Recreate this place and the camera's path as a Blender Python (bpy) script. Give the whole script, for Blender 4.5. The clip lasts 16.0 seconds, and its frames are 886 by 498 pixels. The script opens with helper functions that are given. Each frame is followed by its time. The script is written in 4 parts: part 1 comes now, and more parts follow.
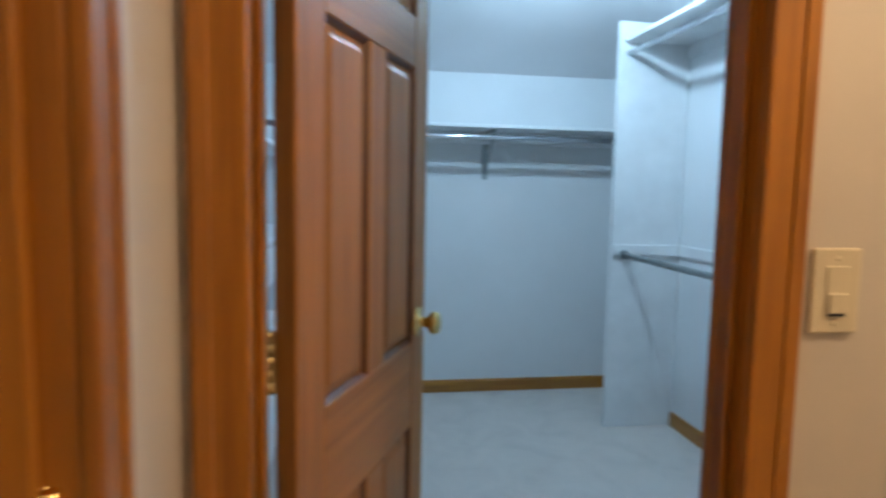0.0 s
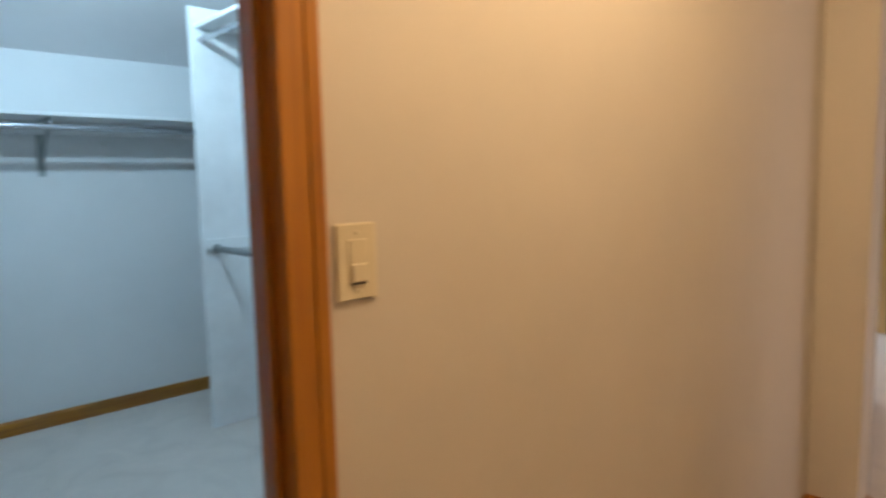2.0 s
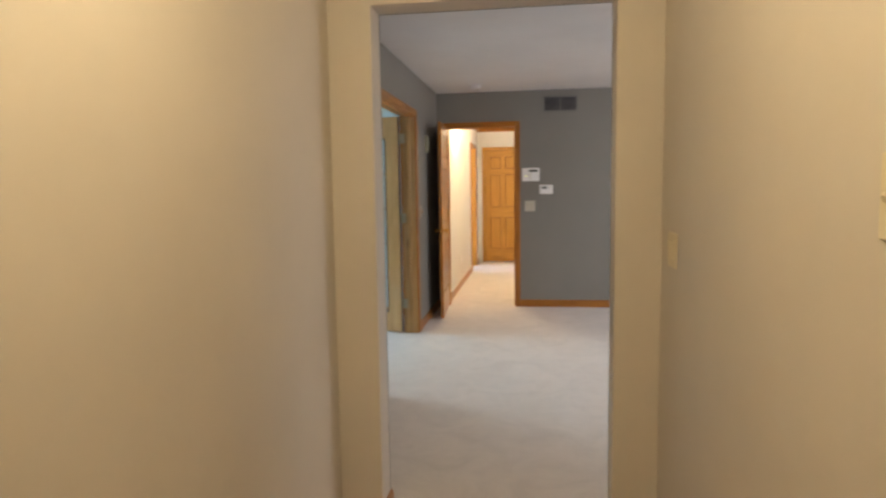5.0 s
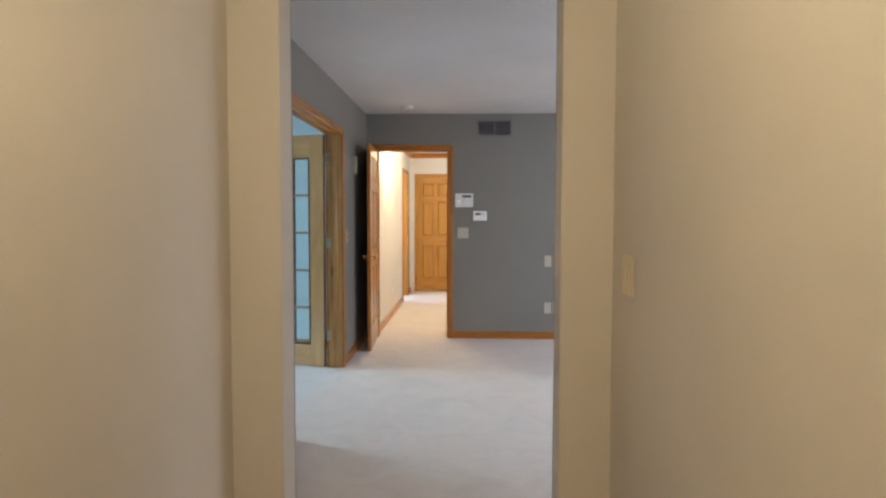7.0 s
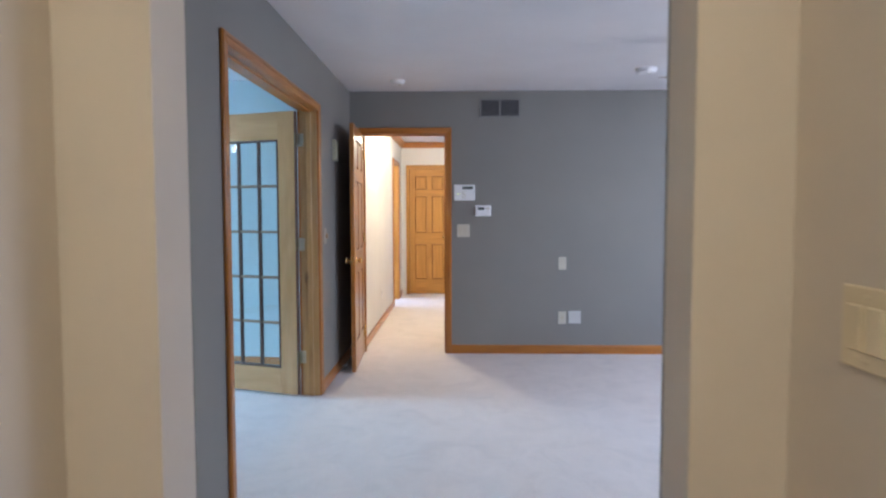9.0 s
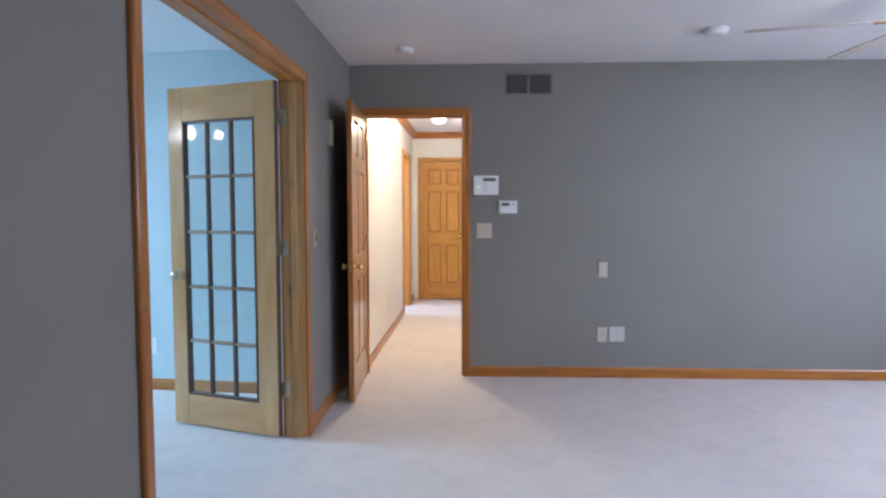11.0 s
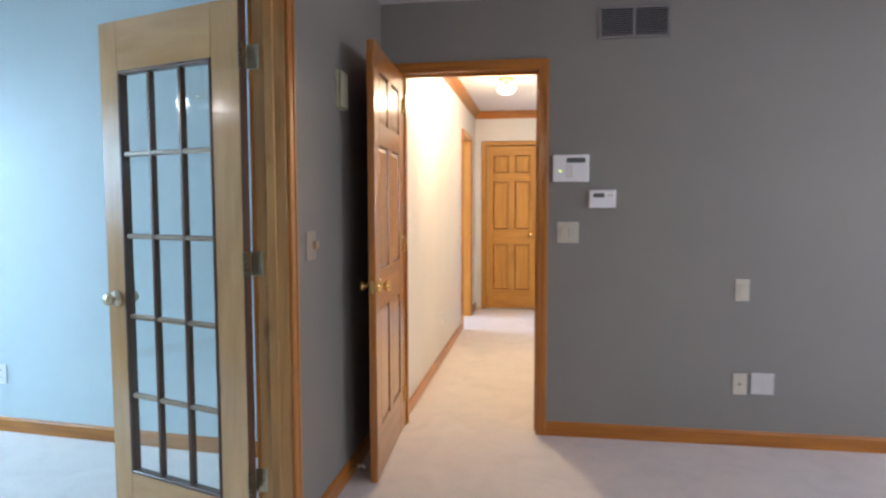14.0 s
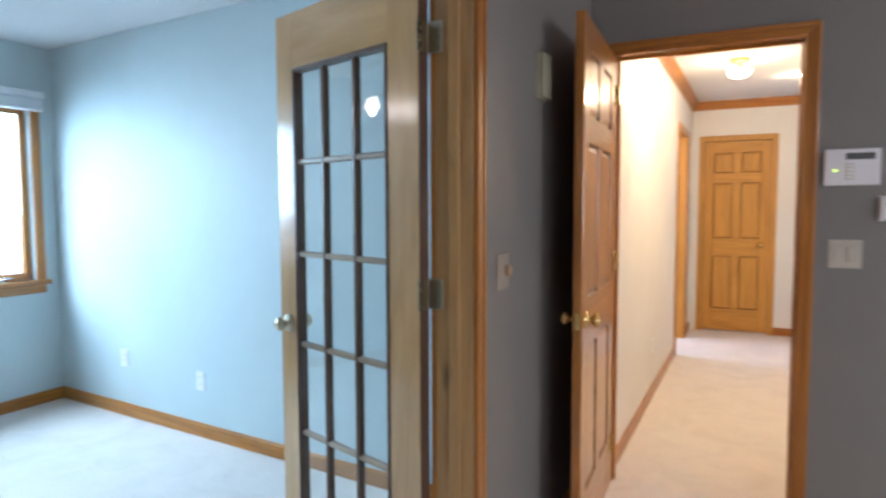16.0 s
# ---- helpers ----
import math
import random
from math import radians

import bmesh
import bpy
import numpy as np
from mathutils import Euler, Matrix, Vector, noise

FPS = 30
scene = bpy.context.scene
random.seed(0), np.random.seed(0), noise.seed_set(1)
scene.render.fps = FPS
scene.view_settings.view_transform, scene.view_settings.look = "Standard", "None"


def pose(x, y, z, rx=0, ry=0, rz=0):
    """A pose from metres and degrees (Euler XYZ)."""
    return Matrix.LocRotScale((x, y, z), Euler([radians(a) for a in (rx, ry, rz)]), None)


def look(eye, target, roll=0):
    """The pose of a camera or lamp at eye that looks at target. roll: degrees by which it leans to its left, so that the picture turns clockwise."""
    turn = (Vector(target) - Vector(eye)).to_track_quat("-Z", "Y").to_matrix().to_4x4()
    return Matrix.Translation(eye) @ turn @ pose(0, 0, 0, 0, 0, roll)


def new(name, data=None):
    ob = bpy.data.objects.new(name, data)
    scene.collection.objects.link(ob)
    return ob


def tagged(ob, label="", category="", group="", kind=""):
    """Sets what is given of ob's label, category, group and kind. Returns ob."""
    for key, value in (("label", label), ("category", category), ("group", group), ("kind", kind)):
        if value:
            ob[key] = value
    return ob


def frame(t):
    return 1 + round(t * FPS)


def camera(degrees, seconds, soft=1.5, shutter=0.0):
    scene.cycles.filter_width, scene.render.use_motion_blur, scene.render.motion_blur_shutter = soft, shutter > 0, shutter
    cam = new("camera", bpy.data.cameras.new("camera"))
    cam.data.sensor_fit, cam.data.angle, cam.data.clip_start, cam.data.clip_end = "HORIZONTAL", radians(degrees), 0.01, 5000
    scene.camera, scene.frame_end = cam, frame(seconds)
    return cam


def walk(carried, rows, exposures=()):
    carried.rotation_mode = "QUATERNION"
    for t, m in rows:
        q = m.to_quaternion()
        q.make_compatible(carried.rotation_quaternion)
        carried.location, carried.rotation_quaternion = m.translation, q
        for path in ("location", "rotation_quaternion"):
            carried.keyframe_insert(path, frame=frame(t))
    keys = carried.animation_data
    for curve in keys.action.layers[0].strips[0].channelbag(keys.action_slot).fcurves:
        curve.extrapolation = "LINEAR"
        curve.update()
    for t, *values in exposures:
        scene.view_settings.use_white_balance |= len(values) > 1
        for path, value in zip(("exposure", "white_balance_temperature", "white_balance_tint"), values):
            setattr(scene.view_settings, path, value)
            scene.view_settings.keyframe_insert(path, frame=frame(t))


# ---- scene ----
cam = camera(70, 16.0, 2.3, 0.8)
PATH = [
    (0, (1.062, -7.555, 1.338), (-0.905, -7.25, 1.147), 1.1),
    (0.5, (1.032, -7.528, 1.331), (-0.869, -6.936, 1.136), 1.0),
    (1, (1.03, -7.508, 1.327), (-0.753, -6.626, 1.124), 0.0),
    (1.5, (1.058, -7.492, 1.327), (-0.563, -6.34, 1.118), -0.7),
    (2, (1.084, -7.447, 1.328), (-0.373, -6.094, 1.113), -1.3),
    (2.5, (1.119, -7.386, 1.335), (-0.178, -5.882, 1.102), -1.7),
    (3, (1.158, -7.305, 1.331), (-0.013, -5.7, 1.103), -2.3),
    (3.5, (1.116, -7.257, 1.347), (0.198, -5.496, 1.112), -1.6),
    (4, (1.097, -7.265, 1.362), (0.444, -5.389, 1.136), -1.5),
    (4.5, (1.07, -7.283, 1.376), (0.634, -5.343, 1.162), -1.3),
    (5, (1.103, -7.254, 1.392), (0.817, -5.285, 1.195), -0.9),
    (7.5, (1.09, -6.673, 1.327), (1.025, -4.676, 1.231), -0.0),
    (8, (1.056, -6.398, 1.326), (1.001, -4.401, 1.225), -0.2),
    (8.5, (1.036, -6.142, 1.327), (0.984, -4.146, 1.219), -0.2),
    (9, (1.004, -5.901, 1.327), (0.956, -3.905, 1.211), -0.1),
    (11.5, (0.954, -4.746, 1.313), (0.844, -2.752, 1.191), -0.2),
    (12, (0.954, -4.517, 1.313), (0.824, -2.525, 1.193), -0.4),
    (12.5, (0.938, -4.234, 1.315), (0.788, -2.244, 1.191), -0.5),
    (13, (0.927, -4.034, 1.318), (0.752, -2.046, 1.187), -0.5),
    (13.5, (0.914, -3.791, 1.307), (0.691, -1.808, 1.173), -0.4),
    (14, (0.908, -3.574, 1.316), (0.601, -1.603, 1.173), -0.1),
    (14.5, (0.873, -3.428, 1.315), (0.468, -1.475, 1.171), -0.1),
    (15, (0.792, -3.229, 1.322), (0.255, -1.308, 1.173), 0.1),
    (15.5, (0.743, -3.132, 1.324), (0.038, -1.266, 1.192), -0.1),
    (16, (0.718, -3.052, 1.36), (-0.164, -1.262, 1.222), -0.2),
]
walk(cam, [(t, look(eye, target, roll)) for t, eye, target, roll in PATH], [
    (0, -0.31, 7000, 28), (1.5, -0.25, 7300, 27), (3, -0.36, 7700, 27), (3.5, -0.34, 7450, 25), (5, -0.2, 6600, 13), (7.5, -0.13, 5650, 12),
    (9, -0.03, 5150, 15), (12.5, -0.14, 5450, 17), (14.5, -0.18, 5800, 18), (16, -0.2, 5800, 18)])


# ---- world and light ----
world = bpy.data.worlds.new("sky")
scene.world = world
world.use_nodes = True
sky = world.node_tree.nodes.new("ShaderNodeTexSky")
sky.sky_type = "NISHITA"
sky.sun_disc = False
sky.sun_elevation, sky.sun_rotation = radians(35), radians(200)
world.node_tree.links.new(sky.outputs[0], world.node_tree.nodes["Background"].inputs[0])
world.node_tree.nodes["Background"].inputs[1].default_value = 0.12


def lamp(name, kind, m, energy, colour, size=0.1, size_y=None, angle=None):
    data = bpy.data.lights.new(name, kind)
    data.energy, data.color = energy, colour
    if kind == "AREA":
        data.shape = "RECTANGLE" if size_y else "SQUARE"
        data.size = size
        if size_y:
            data.size_y = size_y
    elif kind == "POINT":
        data.shadow_soft_size = size
    else:
        data.angle = radians(angle)
    ob = new(name, data)
    ob.matrix_world = m
    return ob


BWX = 3.85
WARM, HALLWARM, COOL, DAY = (1.0, 0.84, 0.51), (1.0, 0.78, 0.44), (0.37, 0.75, 0.99), (0.52, 0.78, 0.91)
lamp("sun", "SUN", look((-6, -9, 8), (0, 0, 0)), 0.7, (1.0, 0.95, 0.88), angle=12)
lamp("office_window_daylight", "AREA", pose(-4.55, -1.25, 1.9, 0, -47, 0), 370, DAY, 1.7, 2.4)
lamp("bedroom_south_window_daylight", "AREA", pose(BWX, -5.0, 1.55, 60), 52, (0.93, 0.95, 1.0), 2.0, 1.4)
lamp("bedroom_east_window_daylight", "AREA", pose(5.36, -1.8, 1.6, 0, 66, 0), 80, (0.95, 0.96, 0.98), 1.4, 2.2)
lamp("side_room_window_daylight", "AREA", pose(-2.1, 3.45, 1.4, 0, -90, 0), 70, (0.75, 0.85, 1.0), 1.1, 0.9)
lamp("hall_light_bulb", "POINT", pose(0.585, 2.23, 2.25), 15, HALLWARM, 0.07)
lamp("hall_spot_bulb", "POINT", pose(1.0, 3.08, 2.37), 4, HALLWARM, 0.04)
lamp("hall_door_bulb", "POINT", pose(0.45, 1.0, 2.36), 95, HALLWARM, 0.045)
lamp("office_fan_bulb", "POINT", pose(-2.11, -2.021, 1.925), 7, (1.0, 0.9, 0.75), 0.02)
lamp("bedroom_fan_bulb", "POINT", pose(3.1, -1.9, 1.92), 6, (1.0, 0.86, 0.66), 0.025)
lamp("corridor_bulb", "POINT", pose(0.86, -6.48, 2.24), 33, WARM, 0.09)
lamp("closet_disc_lamp", "POINT", pose(-1.6, -6.61, 2.35), 60, COOL, 0.04)
lamp("bath_bulb", "POINT", pose(1.0, -9.0, 2.2), 14, WARM, 0.1)


# ---- materials ----
def nodes_of(name):
    m = bpy.data.materials.new(name)
    m.use_nodes = True
    nt = m.node_tree
    return m, nt, nt.nodes["Principled BSDF"]


def node(nt, kind, **inputs):
    n = nt.nodes.new(kind)
    for k, v in inputs.items():
        n.inputs[k].default_value = v
    return n


def ramp(nt, stops):
    r = nt.nodes.new("ShaderNodeValToRGB")
    while len(r.color_ramp.elements) < len(stops):
        r.color_ramp.elements.new(0.5)
    for e, (p, c) in zip(r.color_ramp.elements, stops):
        e.position, e.color = p, (*c, 1)
    return r


def tint(c, f):
    return tuple(min(1.0, a * f) for a in c)


def bump(nt, b, height, strength, distance):
    n = node(nt, "ShaderNodeBump", Strength=strength, Distance=distance)
    nt.links.new(height, n.inputs["Height"])
    nt.links.new(n.outputs[0], b.inputs["Normal"])


def plain(name, colour, rough=0.5, metal=0.0, vary=0.06, scale=6.0, coat=0.0):
    m, nt, b = nodes_of(name)
    tc = nt.nodes.new("ShaderNodeTexCoord")
    n = node(nt, "ShaderNodeTexNoise", Scale=scale, Detail=4.0)
    r = ramp(nt, [(0.3, tint(colour, 1 - vary)), (0.7, tint(colour, 1 + vary))])
    nt.links.new(tc.outputs["Object"], n.inputs["Vector"])
    nt.links.new(n.outputs[0], r.inputs[0])
    nt.links.new(r.outputs[0], b.inputs["Base Color"])
    b.inputs["Roughness"].default_value, b.inputs["Metallic"].default_value = rough, metal
    b.inputs["Coat Weight"].default_value = coat
    return m


def paint(name, colour, rough=0.55, relief=0.12):
    """Rolled wall paint: faint blotches, fine orange-peel relief."""
    m, nt, b = nodes_of(name)
    tc = nt.nodes.new("ShaderNodeTexCoord")
    big = node(nt, "ShaderNodeTexNoise", Scale=1.3, Detail=5.0, Roughness=0.6)
    fine = node(nt, "ShaderNodeTexNoise", Scale=190.0, Detail=2.0)
    r = ramp(nt, [(0.25, tint(colour, 0.94)), (0.75, tint(colour, 1.05))])
    for n in (big, fine):
        nt.links.new(tc.outputs["Object"], n.inputs["Vector"])
    nt.links.new(big.outputs[0], r.inputs[0])
    nt.links.new(r.outputs[0], b.inputs["Base Color"])
    b.inputs["Roughness"].default_value = rough
    bump(nt, b, fine.outputs[0], relief, 0.002)
    return m


def wood(name, dark, light, grain="z", rough=0.32, coat=0.35, scale=1.0):
    """Varnished oak: long streaks along the grain, cathedral figure, pores."""
    m, nt, b = nodes_of(name)
    tc = nt.nodes.new("ShaderNodeTexCoord")
    info = nt.nodes.new("ShaderNodeObjectInfo")
    shift = node(nt, "ShaderNodeVectorMath")
    shift.operation = "MULTIPLY_ADD"
    shift.inputs[1].default_value = (1, 1, 1)
    off = node(nt, "ShaderNodeMath")
    off.operation = "MULTIPLY"
    off.inputs[1].default_value = 17.0
    nt.links.new(info.outputs["Random"], off.inputs[0])
    nt.links.new(tc.outputs["Object"], shift.inputs[0])
    nt.links.new(off.outputs[0], shift.inputs[2])

    def stretched(across, along):
        mp = nt.nodes.new("ShaderNodeMapping")
        mp.inputs["Scale"].default_value = tuple(along if a == grain else across for a in "xyz")
        nt.links.new(shift.outputs[0], mp.inputs[0])
        return mp

    streak = node(nt, "ShaderNodeTexNoise", Scale=1.0, Detail=6.0, Roughness=0.65, Distortion=0.4)
    figure = node(nt, "ShaderNodeTexNoise", Scale=1.0, Detail=3.0, Distortion=1.6)
    pore = node(nt, "ShaderNodeTexNoise", Scale=1.0, Detail=2.0)
    nt.links.new(stretched(55 * scale, 2.2).outputs[0], streak.inputs["Vector"])
    nt.links.new(stretched(11 * scale, 1.0).outputs[0], figure.inputs["Vector"])
    nt.links.new(stretched(420, 14).outputs[0], pore.inputs["Vector"])
    mix = node(nt, "ShaderNodeMix")
    mix.inputs["Factor"].default_value = 0.5
    nt.links.new(streak.outputs[0], mix.inputs["A"])
    nt.links.new(figure.outputs[0], mix.inputs["B"])
    mid = tuple((a + c) / 2 for a, c in zip(dark, light))
    r = ramp(nt, [(0.30, dark), (0.48, mid), (0.68, light)])
    nt.links.new(mix.outputs["Result"], r.inputs[0])
    nt.links.new(r.outputs[0], b.inputs["Base Color"])
    b.inputs["Roughness"].default_value = rough
    b.inputs["Coat Weight"].default_value, b.inputs["Coat Roughness"].default_value = coat, 0.12
    bump(nt, b, pore.outputs[0], 0.12, 0.001)
    return m


def knotted(m):
    """Adds scattered dark knots and stain marks to a wood."""
    nt = m.node_tree
    b = nt.nodes["Principled BSDF"]
    base = b.inputs["Base Color"].links[0].from_socket
    tc = nt.nodes.new("ShaderNodeTexCoord")
    mp = nt.nodes.new("ShaderNodeMapping")
    mp.inputs["Scale"].default_value = (9, 9, 3.2)
    vor = node(nt, "ShaderNodeTexVoronoi", Scale=1.0)
    wob = node(nt, "ShaderNodeTexNoise", Scale=3.0, Detail=3.0)
    nt.links.new(tc.outputs["Object"], mp.inputs[0])
    nt.links.new(mp.outputs[0], vor.inputs["Vector"])
    nt.links.new(mp.outputs[0], wob.inputs["Vector"])
    add = nt.nodes.new("ShaderNodeMath")
    add.operation = "MULTIPLY_ADD"
    add.inputs[1].default_value = 0.35
    nt.links.new(wob.outputs[0], add.inputs[0])
    nt.links.new(vor.outputs["Distance"], add.inputs[2])
    r = ramp(nt, [(0.24, (0.75, 0.75, 0.75)), (0.42, (0.0, 0.0, 0.0))])
    nt.links.new(add.outputs[0], r.inputs[0])
    mix = node(nt, "ShaderNodeMix")
    mix.data_type = "RGBA"
    nt.links.new(r.outputs[0], mix.inputs[0])
    nt.links.new(base, mix.inputs[6])
    mix.inputs[7].default_value = (0.07, 0.035, 0.018, 1)
    nt.links.new(mix.outputs[2], b.inputs["Base Color"])
    return m


def carpet(name, colour):
    m, nt, b = nodes_of(name)
    tc = nt.nodes.new("ShaderNodeTexCoord")
    big = node(nt, "ShaderNodeTexNoise", Scale=4.0, Detail=6.0, Roughness=0.7, Distortion=1.0)
    tuft = node(nt, "ShaderNodeTexNoise", Scale=130.0, Detail=4.0, Roughness=0.7)
    mix = node(nt, "ShaderNodeMix")
    mix.inputs["Factor"].default_value = 0.55
    for n in (big, tuft):
        nt.links.new(tc.outputs["Object"], n.inputs["Vector"])
    nt.links.new(big.outputs[0], mix.inputs["A"])
    nt.links.new(tuft.outputs[0], mix.inputs["B"])
    r = ramp(nt, [(0.30, tint(colour, 0.74)), (0.5, colour), (0.70, tint(colour, 1.13))])
    nt.links.new(mix.outputs["Result"], r.inputs[0])
    nt.links.new(r.outputs[0], b.inputs["Base Color"])
    b.inputs["Roughness"].default_value = 1.0
    b.inputs["Sheen Weight"].default_value = 0.25
    bump(nt, b, tuft.outputs[0], 0.7, 0.008)
    return m


def glass_mat(name):
    m, nt, b = nodes_of(name)
    b.inputs["Base Color"].default_value = (0.96, 0.99, 0.98, 1)
    b.inputs["Roughness"].default_value = 0.02
    b.inputs["Transmission Weight"].default_value = 1.0
    b.inputs["IOR"].default_value = 1.45
    return m


def glow(name, colour, strength):
    m, nt, b = nodes_of(name)
    b.inputs["Base Color"].default_value = (*colour, 1)
    b.inputs["Emission Color"].default_value = (*colour, 1)
    b.inputs["Emission Strength"].default_value = strength
    return m


GREY = paint("grey_wall_paint", (0.225, 0.213, 0.192))
CREAM = paint("cream_wall_paint", (0.595, 0.532, 0.455))
BLUE = paint("pale_blue_wall_paint", (0.50, 0.585, 0.60))
HALLP = paint("hall_wall_paint", (0.73, 0.715, 0.69))
WHITE = paint("closet_white_paint", (0.74, 0.76, 0.77))
CEIL = paint("ceiling_paint", (0.74, 0.73, 0.74), 0.8, 0.3)
CARPET = carpet("cream_carpet", (0.68, 0.61, 0.565))
OAK_D, OAK_L = (0.225, 0.070, 0.007), (0.50, 0.192, 0.019)
OAK_Z = wood("oak_trim_upright", OAK_D, OAK_L, "z")
OAK_X = wood("oak_trim_along_x", OAK_D, OAK_L, "x")
OAK_Y = wood("oak_trim_along_y", OAK_D, OAK_L, "y")
DOOR_Z = wood("oak_door_upright", (0.225, 0.080, 0.012), (0.47, 0.190, 0.034), "z", 0.28, 0.5)
DOOR_X = wood("oak_door_across", (0.225, 0.080, 0.012), (0.47, 0.190, 0.034), "x", 0.28, 0.5)
HDOOR_Z = wood("honey_oak_upright", (0.36, 0.160, 0.020), (0.62, 0.31, 0.050), "z", 0.5, 0.0)
HDOOR_X = wood("honey_oak_across", (0.36, 0.160, 0.020), (0.62, 0.31, 0.050), "x", 0.5, 0.0)
CDOOR_Z = wood("worn_oak_upright", (0.225, 0.080, 0.012), (0.47, 0.190, 0.034), "z", 0.5, 0.05)
CDOOR_X = wood("worn_oak_across", (0.225, 0.080, 0.012), (0.47, 0.190, 0.034), "x", 0.5, 0.05)
# Groove woods carry the recess's shade and gathered varnish in their dark colour.
DOOR_G = wood("oak_door_shaded_groove", (0.085, 0.030, 0.009), (0.17, 0.065, 0.018), "z", 0.4, 0.2)
HDOOR_G = wood("honey_oak_shaded_groove", (0.14, 0.055, 0.012), (0.26, 0.11, 0.025), "z", 0.5, 0.0)
BLOND_Z = wood("blond_veneer_upright", (0.41, 0.22, 0.080), (0.60, 0.36, 0.150), "z", 0.22, 1.0, 0.35)
BLOND_X = wood("blond_veneer_across", (0.41, 0.22, 0.080), (0.60, 0.36, 0.150), "x", 0.22, 1.0, 0.35)
MUNTIN = wood("dark_brown_muntin", (0.055, 0.025, 0.012), (0.12, 0.058, 0.028), "z", 0.35, 0.3)
KNOTTY = knotted(wood("knotty_jamb_wood", (0.31, 0.16, 0.050), (0.60, 0.36, 0.125), "z", 0.35, 0.3, 0.45))
BRASS = plain("polished_brass", (0.78, 0.56, 0.22), 0.16, 1.0)
OLDBRASS = plain("tarnished_brass", (0.42, 0.33, 0.17), 0.35, 1.0, 0.2, 30)
STEEL = plain("dull_steel", (0.30, 0.34, 0.345), 0.38, 0.7)
CHROME = plain("chrome", (0.75, 0.77, 0.80), 0.2, 1.0)
IVORY = plain("ivory_plastic", (0.66, 0.57, 0.40), 0.4)
BEIGE = plain("almond_plastic", (0.53, 0.49, 0.40), 0.42)
PLASTIC = plain("white_plastic", (0.78, 0.78, 0.79), 0.4)
DARK = plain("dark_slot", (0.03, 0.03, 0.032), 0.6)
GRILLE = plain("grey_vent_metal", (0.20, 0.19, 0.19), 0.5, 0.2)
GRILLE_FRAME = plain("grey_painted_frame", (0.20, 0.19, 0.182), 0.5)
LCD = plain("lcd_grey", (0.12, 0.13, 0.12), 0.25)
GLASS = glass_mat("clear_glass")
SHELFW = plain("white_melamine", (0.80, 0.82, 0.83), 0.4)
BLADE = wood("pale_fan_blade", (0.42, 0.37, 0.32), (0.60, 0.55, 0.50), "x")
BROWN_BLADE = wood("brown_fan_blade", (0.24, 0.11, 0.04), (0.42, 0.22, 0.09), "x")
CHIME = plain("olive_beige_plastic", (0.36, 0.34, 0.23), 0.5)
BLANK = plain("off_white_plastic", (0.55, 0.54, 0.52), 0.42)
KNOBT = plain("tan_plastic", (0.42, 0.29, 0.17), 0.45)
DIAL = plain("wall_toned_plastic", (0.36, 0.30, 0.235), 0.5)
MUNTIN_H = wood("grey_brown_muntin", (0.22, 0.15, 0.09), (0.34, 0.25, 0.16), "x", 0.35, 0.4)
DARKBRASS = plain("darkened_brass", (0.15, 0.11, 0.06), 0.4, 1.0)
PALEBRASS = plain("pale_worn_brass", (0.56, 0.49, 0.35), 0.28, 1.0)
FABRIC = plain("white_blind_slat", (0.80, 0.82, 0.84), 0.6)
SOIL = plain("lawn_ground", (0.07, 0.09, 0.04), 0.95, 0, 0.3, 2)
HALL_GLOW = glow("lit_hall_glass", (1.0, 0.88, 0.66), 3.2)
SHADE_GLOW = glow("lit_frosted_shade", (1.0, 0.93, 0.82), 24.0)
BULB_GLOW = glow("lit_bulb_glass", (1.0, 0.93, 0.82), 16.0)
LED = glow("green_led", (0.65, 1.0, 0.12), 3.0)


# ---- mesh helpers ----
def mesh_object(name, bm, material, parent=None):
    bmesh.ops.recalc_face_normals(bm, faces=bm.faces)
    me = bpy.data.meshes.new(name)
    bm.to_mesh(me)
    bm.free()
    me.materials.append(material)
    ob = new(name, me)
    if parent:
        ob.parent = parent
    return ob


def part(name, bm, material, parent, label=""):
    ob = mesh_object(name, bm, material, parent)
    if label:
        ob["label"] = label
    return ob


def thing(name, m, label, category, group="", kind=""):
    ob = new(name)
    ob.matrix_world = m
    return tagged(ob, label, category, group, kind)


def add_box(bm, x0, x1, y0, y1, z0, z1):
    x0, x1, y0, y1, z0, z1 = min(x0, x1), max(x0, x1), min(y0, y1), max(y0, y1), min(z0, z1), max(z0, z1)
    v = [bm.verts.new((x, y, z)) for x in (x0, x1) for y in (y0, y1) for z in (z0, z1)]
    for f in ((0, 1, 3, 2), (4, 6, 7, 5), (0, 4, 5, 1), (2, 3, 7, 6), (0, 2, 6, 4), (1, 5, 7, 3)):
        bm.faces.new([v[i] for i in f])
    return v


def box(x0, x1, y0, y1, z0, z1, bevel=0.0, segments=2):
    bm = bmesh.new()
    add_box(bm, x0, x1, y0, y1, z0, z1)
    if bevel:
        bmesh.ops.bevel(bm, geom=bm.edges[:], offset=bevel, segments=segments, affect="EDGES", profile=0.5)
    return bm


